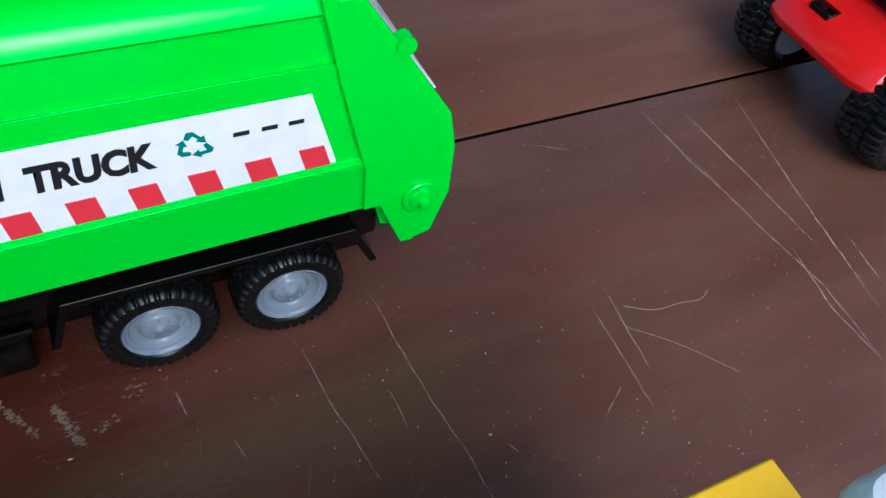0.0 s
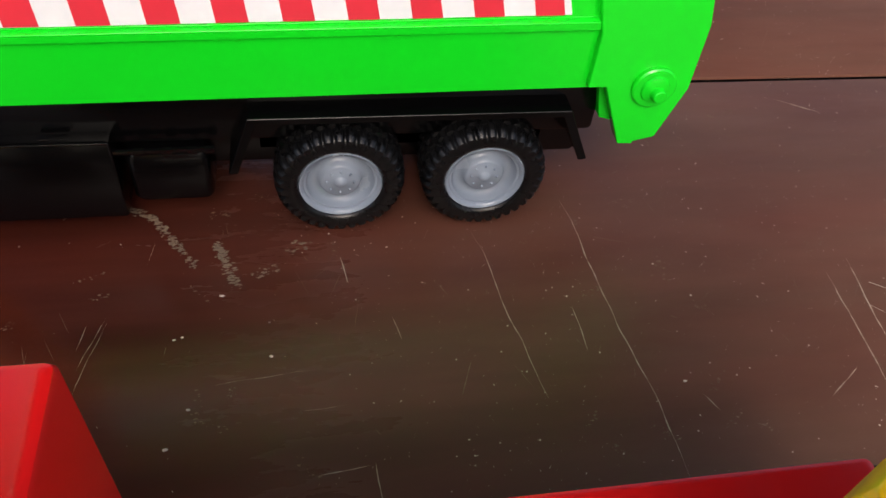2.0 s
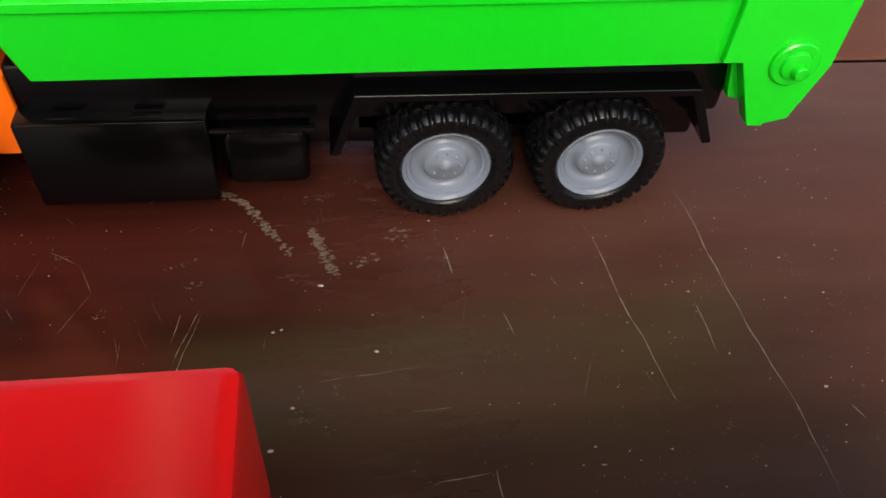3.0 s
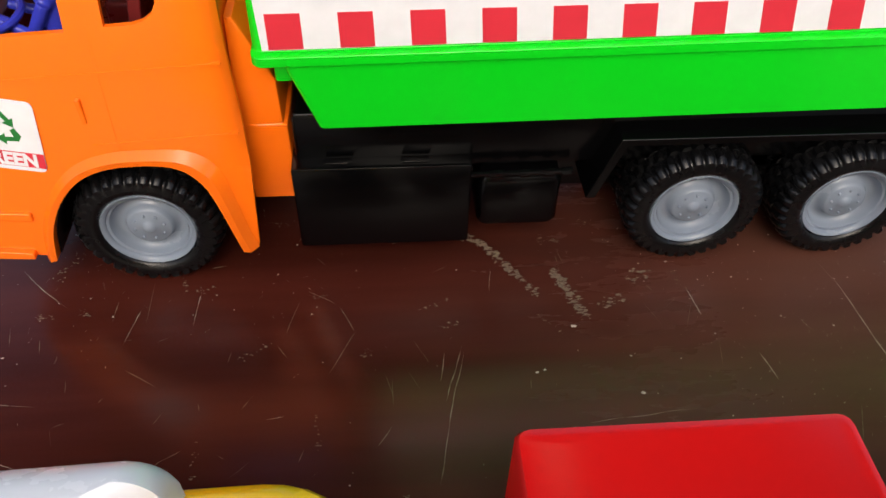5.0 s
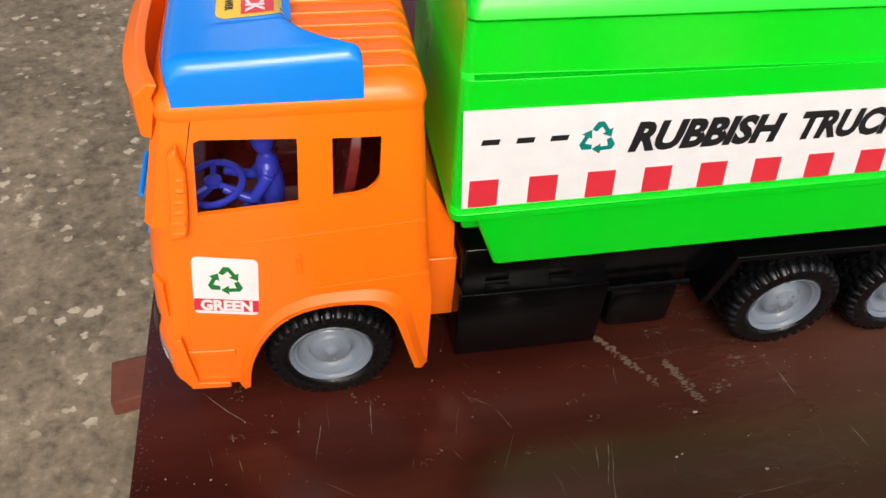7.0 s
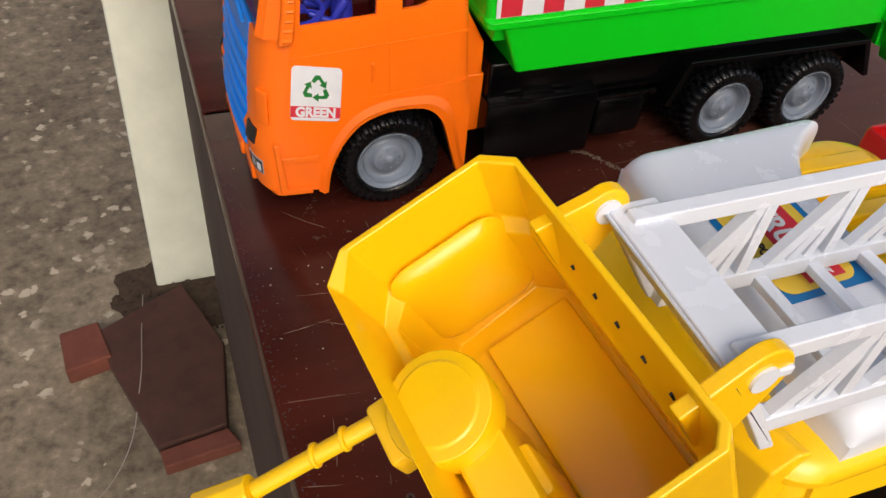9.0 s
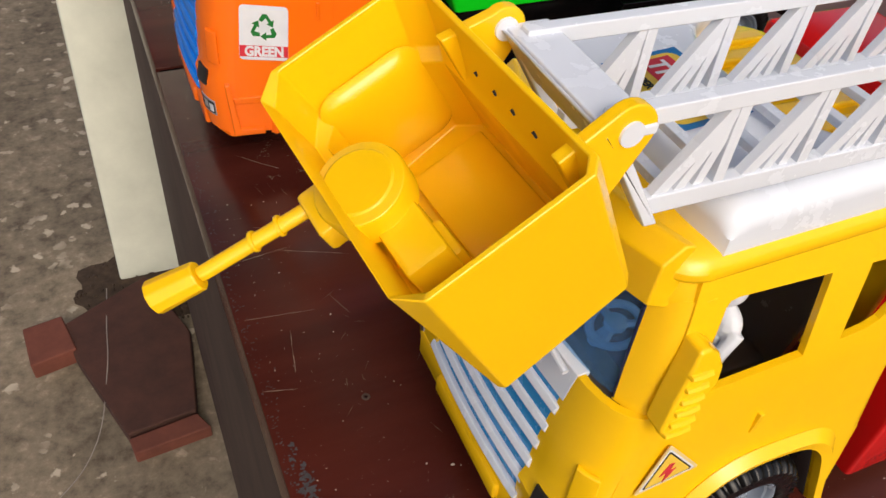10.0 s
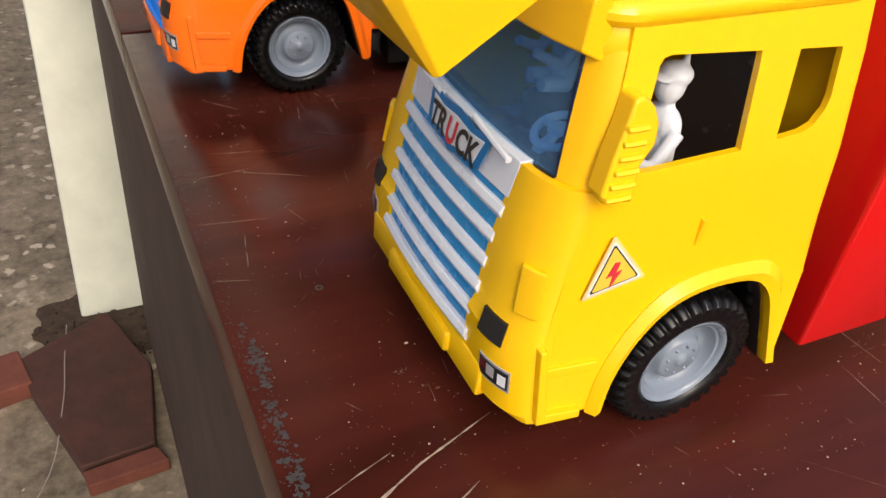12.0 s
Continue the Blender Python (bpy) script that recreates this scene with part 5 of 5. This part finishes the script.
FRONT_END = (
    ((-0.060, 0.003), (-0.048, -0.009), (-0.037, -0.018)), ((-0.011, -0.039), (-0.006, -0.018)), ((0.015, -0.030), (0.016, -0.010)), ((-0.066, -0.061), (-0.036, -0.065)),
    ((0.006, -0.099), (0.012, -0.090), (0.019, -0.086)), ((0.088, -0.088), (0.093, -0.081)), ((0.046, -0.075), (0.054, -0.074)), ((-0.060, -0.080), (-0.041, -0.088), (-0.024, -0.095)), ((0.135, -0.018), (0.137, -0.006)),
    ((0.059, -0.014), (0.073, -0.022)), ((-0.079, -0.084), (-0.050, -0.080)), ((-0.085, -0.122), (-0.051, -0.126)), ((-0.066, -0.135), (-0.070, -0.160)), ((-0.086, -0.164), (-0.067, -0.168)),
    ((0.157, -0.269), (0.160, -0.303)), ((0.141, -0.296), (0.140, -0.319)),
)
FAR_END = (
    ((0.586, 0.042), (0.590, -0.030), (0.596, -0.087), (0.590, -0.143)), ((0.581, 0.097), (0.584, 0.030), (0.589, -0.007)), ((0.448, -0.047), (0.446, -0.088), (0.444, -0.119)),
    ((0.665, 0.092), (0.640, -0.007), (0.616, -0.118)), ((0.598, -0.054), (0.588, -0.103), (0.590, -0.143)), ((0.643, -0.059), (0.635, -0.097)), ((0.612, 0.085), (0.615, 0.012), (0.616, -0.060)),
)
scuffs = thing("scratches", "fine pale scratches scored into the varnish", "scratches")
for pts in MIDDLE + FRONT_END + FAR_END:
    bm = bmesh.new()
    scratch(bm, pts, (0.00032 if pts[0][0] > 0.2 else 0.00015) + 0.0012 * max(0.0, pts[0][0] - 0.40), 0.0006)
    part("scratch", bm, DUSTMARK, scuffs)
for pts, w in ((((-0.009, -0.267), (-0.042, -0.279), (-0.080, -0.297)), 0.0006), (((-0.026, -0.292), (-0.060, -0.308)), 0.0004), (((-0.049, -0.271), (-0.080, -0.282)), 0.0003)):
    bm = bmesh.new()
    scratch(bm, pts, w, 0.0003)
    part("scratch", bm, DUSTMARK, scuffs)
bm = bmesh.new()
for i in range(620):
    x, y = (random.uniform(-0.08, 0.75) if i % 3 else random.uniform(-0.085, 0.10)), random.uniform(-0.33, 0.42)
    a, L = random.gauss(1.75, 0.7), random.expovariate(1 / 0.006) + 0.002
    if x < EDGE + 0.03:
        continue
    scratch(bm, ((x, y), (x + L * math.cos(a), y - L * math.sin(a))), random.uniform(0.00008, 0.00018), 0.0003)
fine = part("fine_scratches", bm, SMEAR)
tagged(fine, "many short hairline scratches on the varnish", "scratches", kind="stuff")


bm = bmesh.new()
lathe(bm, [(0.0007, 0.0), (0.0011, 0.0003), (0.0015, 0.0002), (0.0019, 0.0)], 18, (-0.0455, -0.1810, 0), "z")
part("dent", bm, BOARD, scuffs, "small dark dent in the varnish")


def flake(bm, x, y, r, z=0.00016, wide=1.0):
    n = 9
    vs = []
    for i in range(n):
        a = 2 * math.pi * i / n
        k = r * random.uniform(0.3, 1.25)
        vs.append(bm.verts.new((x + k * wide * math.cos(a), y + k * math.sin(a) * 0.8, z + random.uniform(0, 0.00004))))
    c = bm.verts.new((x, y, z + 0.00004))
    for i in range(n):
        bm.faces.new((c, vs[i], vs[(i + 1) % n]))


bm = bmesh.new()
for path, n, spread in ((((0.106, 0.0215), (0.118, 0.018), (0.131, 0.014), (0.142, 0.000), (0.155, -0.021)), 420, 0.0010), (((0.164, -0.008), (0.168, -0.020), (0.173, -0.034)), 200, 0.0012), (((0.181, -0.028), (0.190, -0.024)), 26, 0.0014), (((0.196, -0.016), (0.206, -0.008)), 18, 0.0024)):
    for i in range(n):
        f = random.random() * (len(path) - 1)
        k = int(f)
        a, b = Vector(path[k]), Vector(path[k + 1])
        c = a.lerp(b, f - k)
        flake(bm, c.x + random.gauss(0, spread), c.y + random.gauss(0, spread), 0.00022 + 0.0008 * random.random() ** 2, 0.00016, 1.6)
tagged(part("dried_smear", bm, SMEAR), "dried crusty pale smear on the varnish", "stain", kind="stuff")
bm = bmesh.new()
for i in range(420):
    y = random.uniform(-0.30, 0.10)
    x = EDGE + 0.001 + abs(random.gauss(0, 0.0035))
    flake(bm, x, y, random.uniform(0.0002, 0.0006))
for c, n in (((-0.0800, -0.215), 260), ((-0.0815, -0.268), 260), ((-0.0810, -0.240), 160)):
    for i in range(n // 3):
        flake(bm, c[0] + random.gauss(0, 0.0016), c[1] + random.gauss(0, 0.0085), 0.0004 + 0.0016 * random.random() ** 2, 0.00016, 0.8)
tagged(part("edge_wear", bm, WORN), "grey worn patches along the table edge", "wear", kind="stuff")
bm = bmesh.new()
for x, y, r in ((0.1670, -0.0385, 0.0011), (0.1875, -0.0715, 0.0010), (0.1565, -0.0930, 0.0009), (0.1495, -0.1090, 0.0011), (0.1490, -0.0600, 0.0007), (0.1520, -0.0590, 0.0006), (0.3555, -0.0995, 0.0008), (-0.0240, -0.2240, 0.0008)):
    ball(bm, (x, y, r * 0.3), r, r * 0.6, r * 0.4, 8)
for v in bm.verts:
    q = noise.noise_vector(v.co * 1500)
    v.co += Vector((q.x, q.y, 0.2 * q.z)) * 0.00045
tagged(part("crumbs", bm, CRUMB), "pale crumbs scattered on the table top", "crumbs", kind="stuff")
bm = bmesh.new()
for i in range(15000):
    x, y = random.uniform(-0.08, 0.72), random.uniform(-0.33, 0.40)
    if x < EDGE + 0.004 or noise.noise(Vector((x * 9, y * 9, 0.5))) < random.uniform(-0.5, 0.35) - 0.25 * min(1.0, max(0.0, x * 4)):
        continue
    flake(bm, x, y, 0.00013 + 0.00042 * random.random() ** 7)
rub = bmesh.new()
for k in range(150):
    cx, cy = random.uniform(-0.06, 0.60), random.uniform(-0.28, 0.10)
    a, L = random.uniform(0, math.pi), random.uniform(0.002, 0.010)
    if cx < EDGE + 0.012:
        continue
    for i in range(14):
        f = random.uniform(-1, 1) * L
        flake(rub, cx + f * math.cos(a) + random.gauss(0, 0.0008), cy + f * math.sin(a) + random.gauss(0, 0.0008), 0.00015 + 0.0004 * random.random() ** 2, 0.00015, 1.5)
tagged(part("rub_marks", rub, SMEAR), "faint brown rub marks on the varnish", "wear", kind="stuff")
tagged(part("dust", bm, DUST), "fine pale dust specks on the varnish", "dust", kind="stuff")
cord("fibre", [(0.466, -0.055, 0.0004), (0.482, -0.064, 0.0008), (0.500, -0.065, 0.0005), (0.514, -0.067, 0.0009), (0.522, -0.063, 0.0004)], 0.00011, DUST, "curled pale fibre lying on the table", "fibre")
cord("fibre", [(0.459, -0.068, 0.0004), (0.481, -0.089, 0.0006), (0.503, -0.117, 0.0004)], 0.00008, DUST, "long pale hair lying on the table", "fibre")

# ---- unseen helpers: low wall to close the horizon, dark panel to block sky ----
# unseen wall, added far behind the table to close the low horizon
bm = bmesh.new()
box(bm, -8.0, 8.0, 7.00, 7.20, -0.70, 1.2)
w = part("wall_north", bm, WALLWASH)
tagged(w, "unseen ochre wall added to close the low horizon", "wall", kind="structure")
# unseen overhead panel, added to keep sky out of the table's reflection
bm = bmesh.new()
box(bm, -2.4, 3.4, 0.45, 2.20, 2.0, 2.12)
w = part("ceiling", bm, SKY_PANEL)
tagged(w, "unseen dark brown panel added to block part of the sky", "ceiling", kind="structure")
